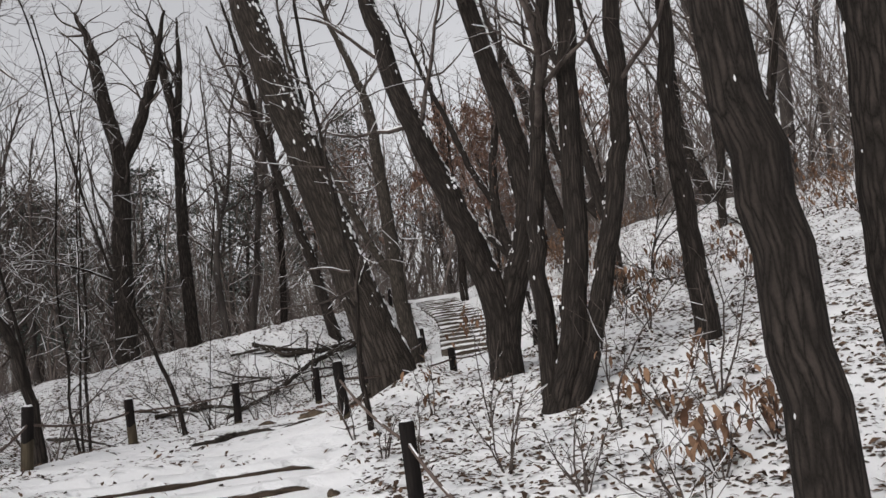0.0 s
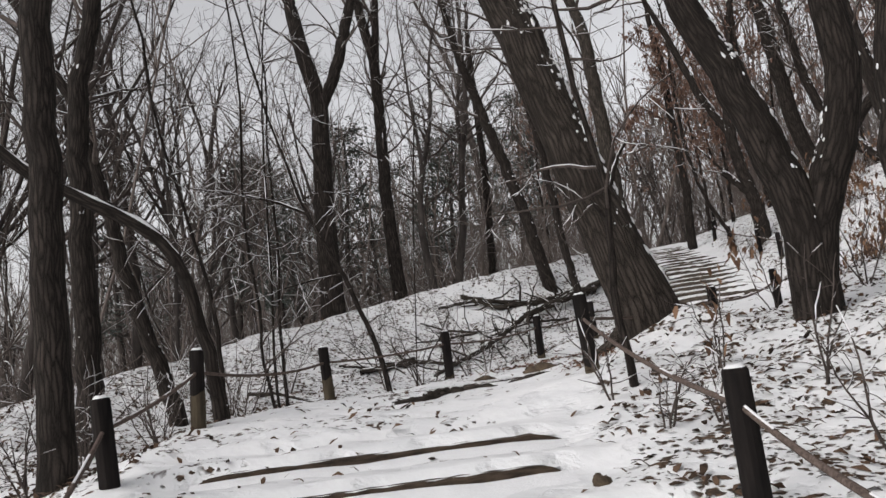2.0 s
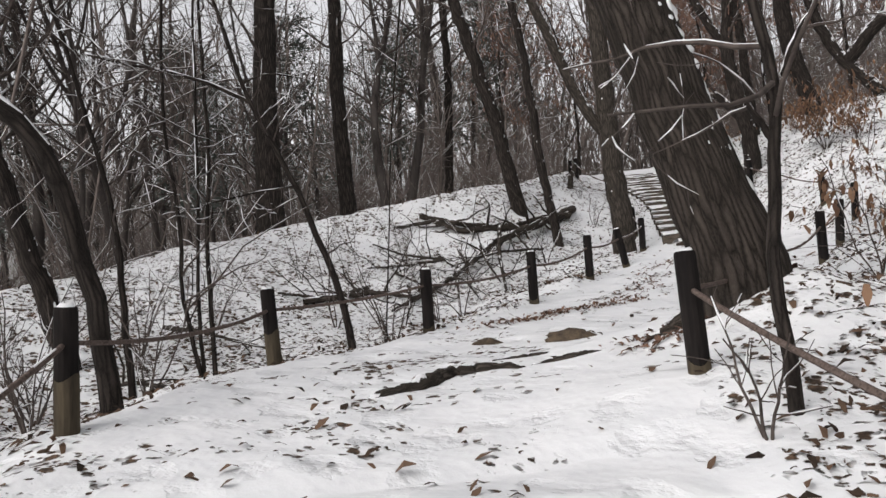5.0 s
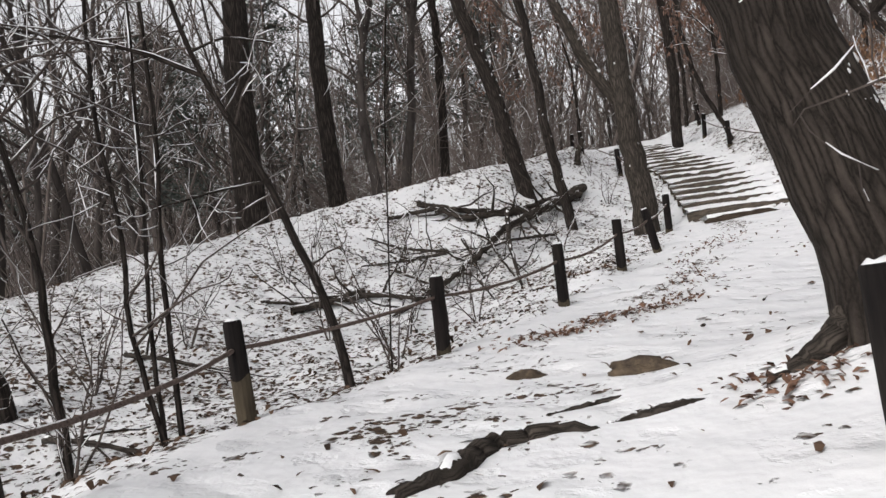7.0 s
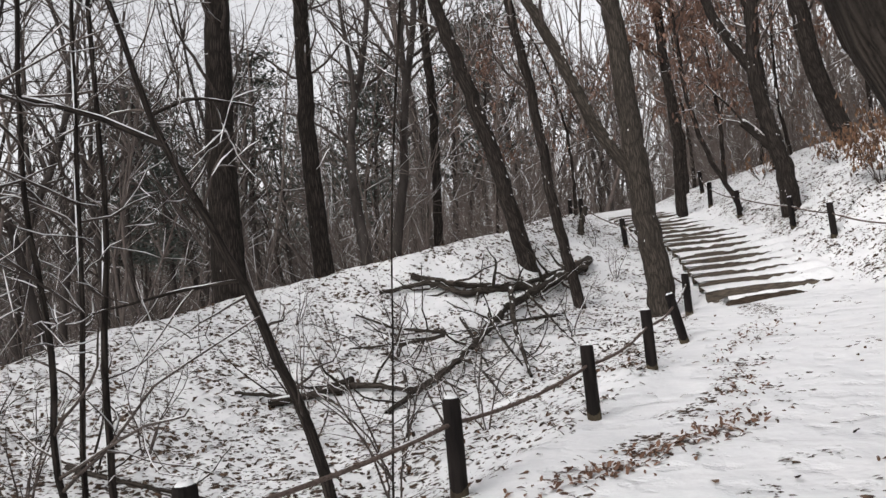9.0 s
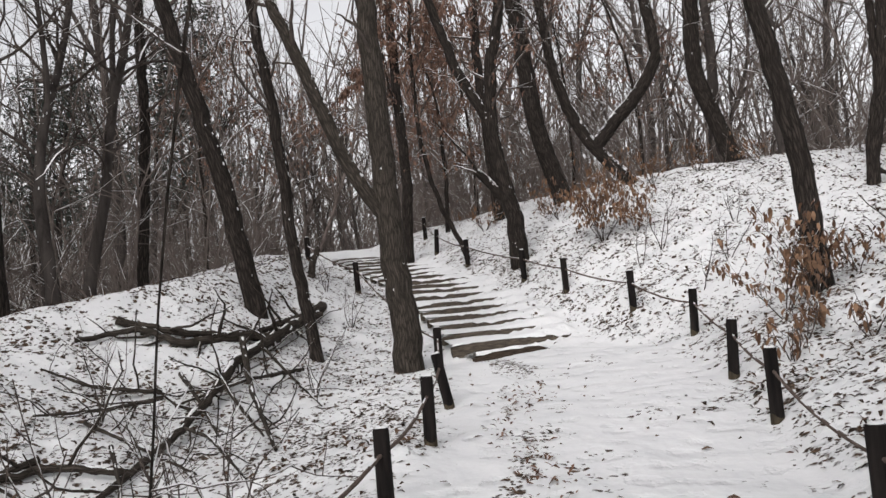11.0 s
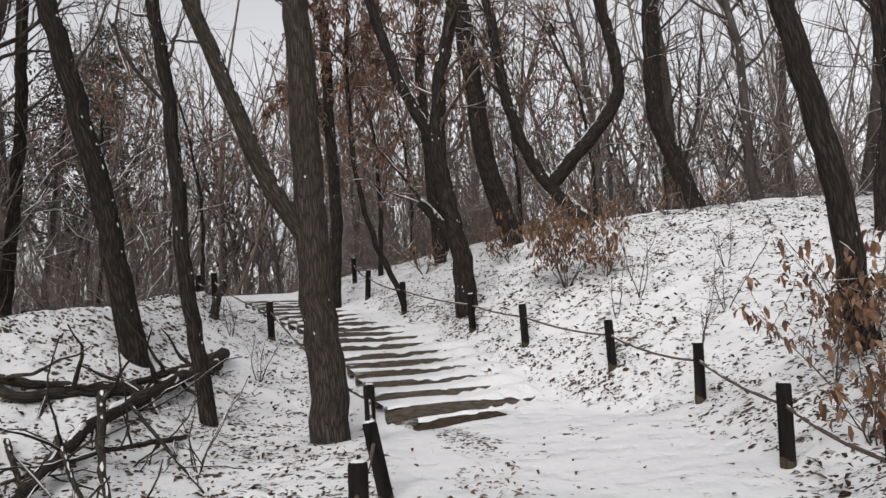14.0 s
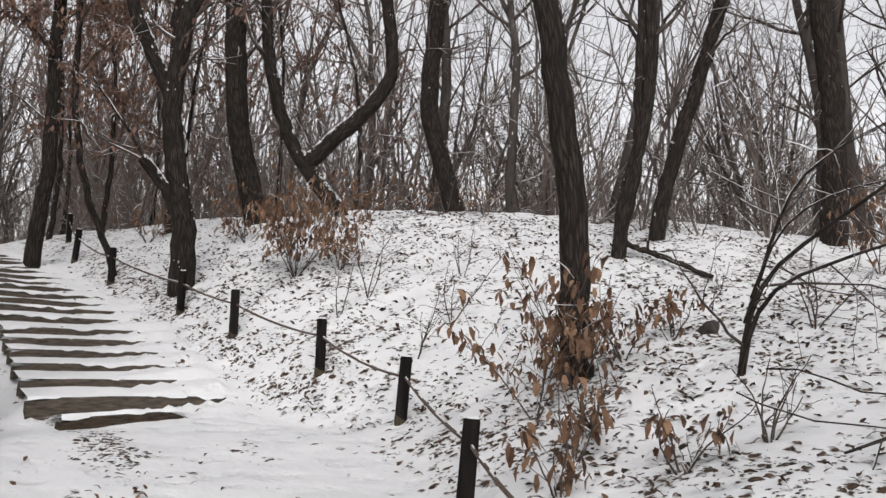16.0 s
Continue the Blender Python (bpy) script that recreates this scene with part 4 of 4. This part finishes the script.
# ---- fallen wood, stones, shrubs ----
def fallen(label, pts, r0, r1, twig=2, seed=1, snowy=0.9, name="fallen_log"):
    """A fallen trunk or bough that lies along the ground through the given places."""
    root = tagged(new(name), label, "fallen log" if r0 > 0.04 else "fallen branch")
    line = np.array([(x, y, gz(x, y) + h) for x, y, h in pts])
    line = bend_line(line, max(14, len(pts) * 8))
    line += min(0.012, 0.1 * r0) * rng.normal(size=line.shape)
    rad = np.linspace(r0, r1, len(line))
    t, s = Tubes(), Tubes()
    t.add(line, rad, 10, True, 0.1 if name == "tree_root" else 0.25)
    for _ in range(twig):
        k = int(rng.integers(2, len(line) - 2))
        ln = wander(line[k], side_way(line[k + 1] - line[k], 50), 0.5 + rng.random() * 0.7, 6, 0.2, 0.05)
        rr = np.linspace(rad[k] * 0.5, 0.006, 7)
        limb = Tubes()
        limb.add(ln, rr, 6)
        put("bough", limb.mesh("bough", BARK_GREY), root)
        snow_line(s, ln, rr, 0.8)
    put("wood", t.mesh("wood", BARK_GREY), root)
    k = 0
    while k < len(line) - 2:
        run = min(len(line) - 1 - k, int(rng.integers(2, 6)))
        if rng.random() < snowy * 0.8:
            seg, w = line[k:k + run + 1].copy(), rad[k:k + run + 1] * rng.uniform(0.35, 0.6)
            seg[:, 2] += rad[k:k + run + 1] * 0.7
            w[0] *= 0.3
            w[-1] *= 0.3
            s.add(seg, w, 6, True, 0.3)
        k += run
    if s.v:
        tagged(put("snow", s.mesh("snow", SNOW), root, "snow lying along the top"), kind="stuff")
    return root


fallen("dead tree trunk lying in the gully, half snow-covered", [(-5.5, 21.3, 0.08), (-5.65, 20.1, 0.15), (-5.8, 18.9, 0.15), (-5.95, 17.8, 0.2), (-5.95, 16.7, 0.14), (-6.0, 15.4, 0.06), (-6.2, 14.3, 0.02)], 0.10, 0.03, 9)
fallen("broken branches strewn beside the fallen trunk", [(-5.2, 18.3, 0.05), (-5.6, 17.2, 0.22), (-6.3, 16.6, 0.1)], 0.03, 0.015, 7)
fallen("broken branches strewn beside the fallen trunk", [(-6.6, 17.6, 0.05), (-6.2, 16.9, 0.2), (-5.6, 16.0, 0.05)], 0.03, 0.015, 7)
fallen("broken branches strewn beside the fallen trunk", [(-7.0, 15.9, 0.04), (-6.4, 15.5, 0.12), (-5.5, 15.0, 0.04)], 0.025, 0.012, 7)
fallen("broken grey bough lying on the snowy slope", [(-7.7, 18.3, 0.08), (-6.8, 18.5, 0.12), (-5.9, 19.2, 0.15)], 0.06, 0.035, 4)
fallen("broken grey bough lying on the snowy slope", [(-7.4, 13.8, 0.05), (-6.8, 14.8, 0.06), (-6.1, 14.9, 0.08)], 0.05, 0.03, 3)
fallen("broken bough propped against the fallen trunk", [(-5.9, 18.0, 0.45), (-5.5, 16.9, 0.25), (-4.9, 15.6, 0.03)], 0.045, 0.02, 4)
fallen("dead bough lying on the hilltop snow", [(4.1, 21.6, 0.12), (4.2, 20.7, 0.1), (4.35, 19.8, 0.05)], 0.05, 0.03, 3)
fallen("thin broken branch lying on the snow", [(2.6, 15.2, 0.05), (2.1, 14.4, 0.2), (1.4, 14.6, 0.1)], 0.018, 0.008, 8)
fallen("thin broken branch lying on the snow", [(2.9, 14.6, 0.05), (2.2, 13.9, 0.25), (1.7, 13.9, 0.05)], 0.016, 0.008, 8)
fallen("dead branch leaning in the gully", [(-6.6, 9.4, 0.05), (-5.9, 9.1, 0.2), (-5.2, 9.0, 0.12)], 0.03, 0.015, 5)
fallen("dead branch leaning in the gully", [(-7.6, 11.2, 0.1), (-6.8, 10.9, 0.3), (-6.1, 11.3, 0.1)], 0.03, 0.012, 6)
fallen("root crossing the trail, edged with bare earth and snow", [(-2.55, 7.6, -0.06), (-2.43, 7.95, -0.015), (-2.38, 8.3, -0.01), (-2.2, 8.49, -0.01), (-1.95, 8.58, -0.04)], 0.07, 0.045, 0, 1, 0.5, "tree_root")
fallen("thin end of a root breaking through the trail snow", [(-1.98, 8.6, -0.04), (-1.78, 8.68, -0.005), (-1.6, 8.76, -0.005), (-1.44, 8.82, -0.05)], 0.035, 0.025, 0, 1, 0.5, "tree_root")
fallen("broken end of a root lying beside the trail", [(-2.28, 8.72, -0.03), (-2.1, 8.95, -0.005), (-1.95, 9.15, -0.03)], 0.03, 0.02, 0, 1, 0.8, "tree_root")
fallen("gnarled root running from the leaning tree", [(-0.84, 9.2, 0.2), (-0.98, 9.1, 0.06), (-1.16, 9.02, -0.02), (-1.34, 8.95, -0.08)], 0.08, 0.045, 0, 1, 0.3, "tree_root")


def stone(x, y, size, label, mat=None, turn=None):
    bm = bmesh.new()
    bmesh.ops.create_icosphere(bm, subdivisions=3, radius=1)
    o = rng.random(3) * 40
    for v in bm.verts:
        n = noise.noise(v.co * 1.3 + Vector(o)) * 0.5 + noise.noise(v.co * 3.5 + Vector(o)) * 0.22
        v.co = Vector((v.co.x * size[0], v.co.y * size[1], v.co.z * size[2])) * (1 + n)
    ob = from_bm("stone", bm, mat or ROCK, None, "", True)
    ob.location = (x, y, gz(x, y) - size[2] * 0.2)
    ob.rotation_euler = (0, 0, rng.random() * 6 if turn is None else turn)
    tagged(ob, label, "stone")
    return ob


for path, r0, r1, twigs in (
        ([(-5.45, 20.9, 0.12), (-5.75, 20.0, 0.2), (-6.0, 19.2, 0.16), (-6.5, 18.6, 0.1)], 0.07, 0.03, 5),
        ([(-5.99, 19.2, 0.12), (-6.83, 18.26, 0.1), (-7.36, 18.28, 0.12), (-7.95, 17.6, 0.08)], 0.075, 0.03, 6),
        ([(-6.06, 17.4, 0.25), (-5.6, 16.6, 0.2), (-5.1, 15.9, 0.08)], 0.03, 0.012, 7),
        ([(-6.9, 14.8, 0.1), (-7.2, 14.1, 0.08), (-7.8, 13.7, 0.05)], 0.04, 0.018, 6),
        ([(-6.3, 16.3, 0.3), (-6.8, 15.9, 0.22), (-7.5, 15.8, 0.06)], 0.028, 0.012, 7),
        ([(-6.0, 16.0, 0.1), (-5.5, 15.4, 0.25), (-4.9, 14.6, 0.06)], 0.022, 0.01, 8),
        ([(-6.6, 17.0, 0.08), (-7.3, 16.7, 0.15), (-8.0, 16.9, 0.05)], 0.03, 0.012, 7),
        ([(-5.7, 18.2, 0.3), (-5.2, 17.7, 0.15), (-4.7, 17.0, 0.04)], 0.022, 0.01, 7),
        ([(-6.4, 15.2, 0.15), (-6.0, 14.5, 0.12), (-5.6, 13.6, 0.04)], 0.024, 0.01, 7)):
    fallen("broken dark branches tangled round the fallen trunk", path, r0, r1, twigs, 1, 0.6)
fallen("snapped pale stub of a tree leaning on the crest", [(-5.95, 22.7, -0.05), (-5.9, 22.75, 0.3), (-5.78, 22.85, 0.62)], 0.075, 0.05, 0, 1, 1.0, "tree_stub")
stone(-2.0, 9.58, (0.2, 0.1, 0.085), "flat brown stone bedded in the snowy trail", None, 0.1)
stone(-2.72, 9.72, (0.11, 0.08, 0.05), "small flat stone bedded in the snowy trail")
stone(0.0, 5.75, (0.07, 0.05, 0.06), "small grey stone standing in the snow")
stone(2.78, 17.7, (0.1, 0.09, 0.11), "dark stump-like stone on the snowy slope", BARK_FAR)


def shrub(label, x, y, height, stems=5, leaves=0, spread=0.5, leaf=0.09, r=0.008, snowy=0.5, mat=None, low=0.3):
    root = tagged(new("shrub"), label, "shrub")
    root.location = (x, y, gz(x, y))
    s, spots = Tubes(), []
    for k in range(stems):
        w = Tubes()
        a = rng.random() * math.tau
        d = (spread * math.cos(a), spread * math.sin(a), 1)
        ln = wander((0.02 * math.cos(a), 0.02 * math.sin(a), -0.03), d, height * (0.6 + 0.5 * rng.random()), 8, 0.12, 0.03)
        rr = np.linspace(r, r * 0.35, 9)
        w.add(ln, rr, 5)
        snow_line(s, ln, rr, snowy * 0.6)
        for _ in range(int(4 + height * 3)):
            i = int(rng.integers(2, 8))
            q = wander(ln[i], side_way(ln[i + 1] - ln[i], rng.uniform(30, 70)), height * 0.3 * (0.4 + rng.random()), 4, 0.18, 0.0)
            qr = np.linspace(rr[i] * 0.6, 0.0022, 5)
            w.add(q, qr, 3)
            if rng.random() < snowy:
                snow_line(s, q, qr, 0.7)
            spots.extend(q[1:])
        put("stem", w.mesh("stem", TWIG), root)
    if s.v:
        tagged(put("snow", s.mesh("snow", SNOW), root, "snow on the twigs"), kind="stuff")
    if leaves:
        spots = np.array(spots)
        spots = spots[spots[:, 2] > low * height * 0.6]
        pick = spots[rng.integers(0, len(spots), leaves)] + rng.normal(size=(leaves, 3)) * 0.035
        put("foliage", leaves_mesh("foliage", pick, leaf, mat or LEAF), root, "curled brown dead leaves")
    return root


DRY = "shrub hung with curled brown dead leaves, dusted with snow"
for x, y, h, n, lv in ((-0.38, 23.1, 1.9, 11, 900), (0.2, 22.8, 0.9, 5, 130), (0.71, 17.0, 1.5, 5, 260), (1.3, 17.5, 1.35, 5, 190), (1.95, 17.8, 0.75, 4, 70), (2.45, 17.8, 0.6, 4, 60), (0.58, 16.1, 0.7, 4, 50),
                       (0.32, 15.75, 0.5, 4, 40), (0.95, 15.4, 0.6, 4, 45), (0.9, 16.3, 0.55, 3, 35), (2.5, 6.75, 0.8, 4, 60), (2.8, 5.75, 0.7, 5, 60), (3.2, 6.2, 0.75, 4, 60), (2.3, 9.8, 1.0, 4, 90), (3.6, 11.5, 1.2, 5, 130), (2.9, 13.2, 0.9, 4, 70)):
    shrub(DRY, x, y, h, n, lv, 0.55, 0.105)
for x, y, h, lv in ((-0.9, 26.0, 1.1, 170), (0.3, 25.6, 1.0, 150), (1.3, 26.2, 1.1, 160), (2.3, 26.0, 0.9, 110), (3.4, 25.4, 0.8, 90), (-2.6, 27.4, 1.0, 120), (5.2, 17.2, 1.5, 170), (6.1, 18.9, 1.6, 190), (6.9, 16.6, 1.4, 150), (5.7, 14.4, 1.3, 120), (7.6, 19.5, 1.6, 170)):
    shrub(DRY, x, y, h, 6, lv, 0.6, 0.095)
shrub("slender sapling with yellow-brown dead leaves", 0.1, 10.9, 1.5, 3, 60, 0.25, 0.12)
shrub("slender sapling with yellow-brown dead leaves", 0.15, 7.9, 0.75, 3, 14, 0.3, 0.11)
BARE = "bare thin-twigged shrub standing in the snow"
rr = random.Random(4)
for x, y, h, n in ((1.11, 20.3, 1.0, 3), (0.49, 19.65, 1.1, 2), (-0.04, 21.36, 0.9, 2), (0.37, 21.6, 1.1, 3), (1.6, 21.4, 0.8, 3), (2.1, 6.8, 1.6, 2), (0.87, 7.35, 0.9, 3), (2.9, 6.9, 1.7, 3), (1.25, 6.2, 0.8, 6), (1.9, 5.6, 0.7, 7), (2.6, 4.9, 0.7, 6), (0.4, 6.7, 0.6, 4), (-0.45, 7.3, 0.7, 3), (0.1, 6.6, 0.45, 5),
                   (-5.0, 12.2, 1.5, 4), (-4.6, 13.3, 1.4, 4), (-5.3, 14.0, 1.2, 5), (-6.4, 13.1, 1.3, 4), (-4.3, 10.9, 1.1, 3), (-6.9, 16.0, 1.1, 4), (-8.0, 14.6, 1.0, 3), (-8.6, 16.2, 1.0, 3), (-7.2, 10.4, 1.3, 5), (-6.2, 8.3, 1.3, 6), (-5.2, 7.5, 1.1, 6), (-4.6, 8.0, 0.9, 5), (-4.9, 6.4, 1.0, 7), (-4.4, 5.6, 0.9, 7), (-3.9, 4.6, 0.9, 6), (-5.7, 6.7, 1.3, 6), (-4.9, 17.6, 0.9, 4), (-5.0, 21.2, 0.8, 4), (-5.6, 22.3, 0.7, 4), (-7.5, 12.0, 1.2, 5), (-8.7, 11.2, 1.3, 5), (1.0, 10.4, 0.8, 4), (1.9, 11.6, 0.9, 4), (0.5, 12.6, 0.6, 3), (1.3, 14.0, 0.6, 4), (3.4, 17.0, 0.9, 4), (4.2, 15.0, 0.9, 5), (2.6, 14.3, 0.7, 9), (3.0, 14.9, 0.7, 9), (2.1, 13.8, 0.6, 8), (2.9, 13.5, 0.7, 8), (1.5, 15.3, 0.6, 5)):
    shrub(BARE, x, y, h, n, 0, 0.4, 0, 0.007 + 0.002 * h)

# ---- leaf litter poking through the snow ----
n = 44000
lx, ly = rng.uniform(-11, 6.5, n), rng.uniform(0.5, 27, n)
keep = (on_trail(lx, ly) < 0.5) | (rng.random(n) < np.where(ly < 8.5, 0.16, 0.05))
keep &= vnoise(lx * 1.1, ly * 1.1, 2) + 0.5 * rng.random(n) > 0.55
lx, ly = lx[keep], ly[keep]
ex, ey = rng.uniform(-0.4, 3.4, 1300), rng.uniform(3.2, 8.8, 1300)
beside = on_trail(ex, ey) < 0.6
lx, ly = np.concatenate([lx, ex[beside]]), np.concatenate([ly, ey[beside]])
# leaves blown along the middle of the trail
blown = np.array([[-2.22, 17.42], [-2.58, 15.14], [-2.25, 12.46], [-2.47, 11.93], [-2.86, 11.34], [-3.23, 10.81]])
at = rng.uniform(0, len(blown) - 1, 640)
bx, by = [np.interp(at, np.arange(len(blown)), blown[:, i]) + rng.normal(size=640) * 0.13 for i in (0, 1)]
# and caught at the foot of the leaning tree
bx, by = np.concatenate([bx, -1.15 + rng.normal(size=130) * 0.17]), np.concatenate([by, 8.85 + rng.normal(size=130) * 0.13])
bz = ground_cut(bx, by) + rng.uniform(0.0, 0.015, len(bx))
tagged(put("blown_leaves", leaves_mesh("blown_leaves", np.stack([bx, by, bz], 1), 0.062, FALLEN_LEAF, False)), "red-brown dead leaves blown along the trodden trail", "leaf litter", kind="stuff")
lz = ground_cut(lx, ly) + rng.uniform(-0.012, 0.012, len(lx))
tagged(put("leaf_litter", leaves_mesh("leaf_litter", np.stack([lx, ly, lz], 1), 0.078, LITTER, False)), "dead brown leaves lying in thin snow", "leaf litter", kind="stuff")

# ---- the woods round about ----
kinds = [forest_kind(h, r, l, f, FAR) for h, r, l, f in ((12, 0.15, 0.05, 1), (11, 0.11, 0.12, 2), (13, 0.19, 0.03, 1), (9.5, 0.08, 0.15, 1), (10.5, 0.12, 0.2, 2), (8, 0.06, 0.1, 0))]
TAKEN = []


def stand(x, y, gap):
    if any((x - a) ** 2 + (y - b) ** 2 < gap * gap for a, b in TAKEN):
        return False
    TAKEN.append((x, y))
    return True


def in_woods(x, y):
    """Where the woods stand thick: past the crest, over the hilltop and behind the stairs."""
    cx, w, _ = trail(y)
    crest = soft(y, CREST_Y, CREST_X)
    return (x < crest - 0.8) | ((x > cx + w + 7.5) & (y > 3)) | ((y > 30.5) & (x > cx + w + 1.5)) | ((y > 29) & (x < cx - 2.2)) | (y > 40)


r = random.Random(11)
made = 0
for _ in range(6000):
    if made >= 212:
        break
    x, y = (r.uniform(-25, -9.5), r.uniform(3, 19)) if made < 12 else (r.uniform(-17, -11), r.uniform(10, 16)) if made < 17 else (r.uniform(-46, 30), r.uniform(2, 66))
    if not bool(in_woods(np.array([x]), np.array([y]))[0]) or not stand(x, y, 1.1):
        continue
    s = r.uniform(0.8, 1.25)
    t = copy_thing(kinds[r.randrange(len(kinds))], pose(x, y, gz(x, y), r.gauss(0, 2), r.gauss(0, 2), r.uniform(0, 360)) @ Matrix.Scale(s, 4))
    tagged(t, "bare leafless woodland tree with snow along its branches", "tree", "woodland trees")
    made += 1
for k in kinds:
    for c in list(k.children):
        bpy.data.objects.remove(c)
    bpy.data.objects.remove(k)


def stems_stuff(count, area, tall, thick, forks, mat, name, label, bend=0.18, sides=3, stout=1.0, spray=0, snowy=0.14):
    """Many thin stems with a few twigs each, as one mesh: brush and far woods that nobody could count."""
    w, s = Tubes(), Tubes()
    xs, ys = rng.uniform(area[0], area[1], count), rng.uniform(area[2], area[3], count)
    ok = in_woods(xs, ys)
    xs, ys = xs[ok], ys[ok]
    zs = ground(xs, ys)
    for x, y, z in zip(xs, ys, zs):
        h = rng.uniform(*tall)
        rr = rng.uniform(*thick)
        ln = wander((x, y, z - 0.1), (rng.normal() * 0.25, rng.normal() * 0.25, 1), h, 4, bend, 0.03)
        w.add(ln, np.linspace(rr, rr * 0.35, 5), sides)
        for _ in range(forks):
            k = int(rng.integers(0, 4))
            q = wander(ln[k], side_way(ln[k + 1] - ln[k], rng.uniform(20, 60)), h * rng.uniform(0.08, 0.24) * (0.7 + 0.3 * stout), 2, 0.3, 0.05)
            w.add(q, stout * np.linspace(rr * 0.36, rr * 0.14, 3), 3)
            for _ in range(spray):
                tip = q[int(rng.integers(0, 3))]
                w.add([tip, tip + side_way(q[-1] - q[0], rng.uniform(25, 70)) * h * rng.uniform(0.03, 0.09)], [rr * 0.17, rr * 0.09], 3)
            if rng.random() < snowy and rr < 0.04:
                s.add(q + np.array([0, 0, rr * 0.3]), np.linspace(rr * 0.27, rr * 0.13, 3), 3)
    ob = tagged(put(name, w.mesh(name, mat)), label, name.replace("_", " "), kind="stuff")
    if s.v:
        tagged(put("snow", s.mesh("snow", SNOW), ob, "snow on the twigs"), kind="stuff")


stems_stuff(2800, (-30, 20, 2, 48), (0.6, 2.4), (0.004, 0.010), 6, BRUSH, "underbrush", "tangled brown woodland underbrush with traces of snow", snowy=0.4)
stems_stuff(1650, (-44, 32, 4, 62), (4, 12), (0.014, 0.038), 17, BRUSH, "thicket", "dense bare young trees deep in the wood", 0.17, 3, 1.2, 2, 0.45)
stems_stuff(1000, (-14, 3, 28, 44), (1.5, 4.5), (0.006, 0.016), 8, BRUSH, "brushwood", "brown brushwood crowding behind the stairs")
stems_stuff(1900, (-90, 70, 40, 100), (10, 20), (0.04, 0.11), 13, BRUSH, "far_woods", "far bare winter woods", 0.12, 3, 1.3)


def pine(x, y, height):
    root = tagged(new("pine_tree"), "dark evergreen pine standing among the bare trees", "pine tree", "pines")
    root.location = (x, y, gz(x, y))
    t, b, spots = Tubes(), Tubes(), []
    ln = wander((0, 0, -0.3), (rng.normal() * 0.04, rng.normal() * 0.04, 1), height, 12, 0.03, 0.02)
    t.add(ln, np.linspace(0.17, 0.04, 13), 8, True, 0.1)
    for k in range(5, 13):
        for _ in range(5):
            q = wander(ln[k], side_way(np.array([0, 0, 1.0]), rng.uniform(65, 95)), (1 - k / 16) * height * 0.28, 5, 0.15, 0.03)
            b.add(q, np.linspace(0.035, 0.008, 6), 4)
            spots.extend(q[2:])
    spots = np.array(spots)
    pick = spots[rng.integers(0, len(spots), 3400)] + rng.normal(size=(3400, 3)) * np.array([0.42, 0.42, 0.2])
    put("trunk", t.mesh("trunk", BARK_FAR), root)
    tagged(put("limbs_rest", b.mesh("limbs_rest", BARK_FAR), root), kind="stuff")
    tagged(put("needles", leaves_mesh("needles", pick, 0.22, HAZED_NEEDLE, False), root, "dark green needle tufts, lightened in colour for haze"), kind="stuff")


for x, y, h in ((-27.0, 46.0, 13), (-23.0, 50.0, 14), (-32.0, 42.0, 13), (-17.0, 47.0, 13), (-36.0, 50.0, 14), (-21.0, 40.0, 11), (-18.5, 36.5, 10), (-16.2, 40.0, 11), (-26.0, 33.0, 11), (-20.5, 31.5, 11), (-23.5, 27.0, 11), (-30.0, 36.0, 14), (-14.0, 44.0, 13), (-28.0, 25.0, 12)):
    pine(x, y, h)
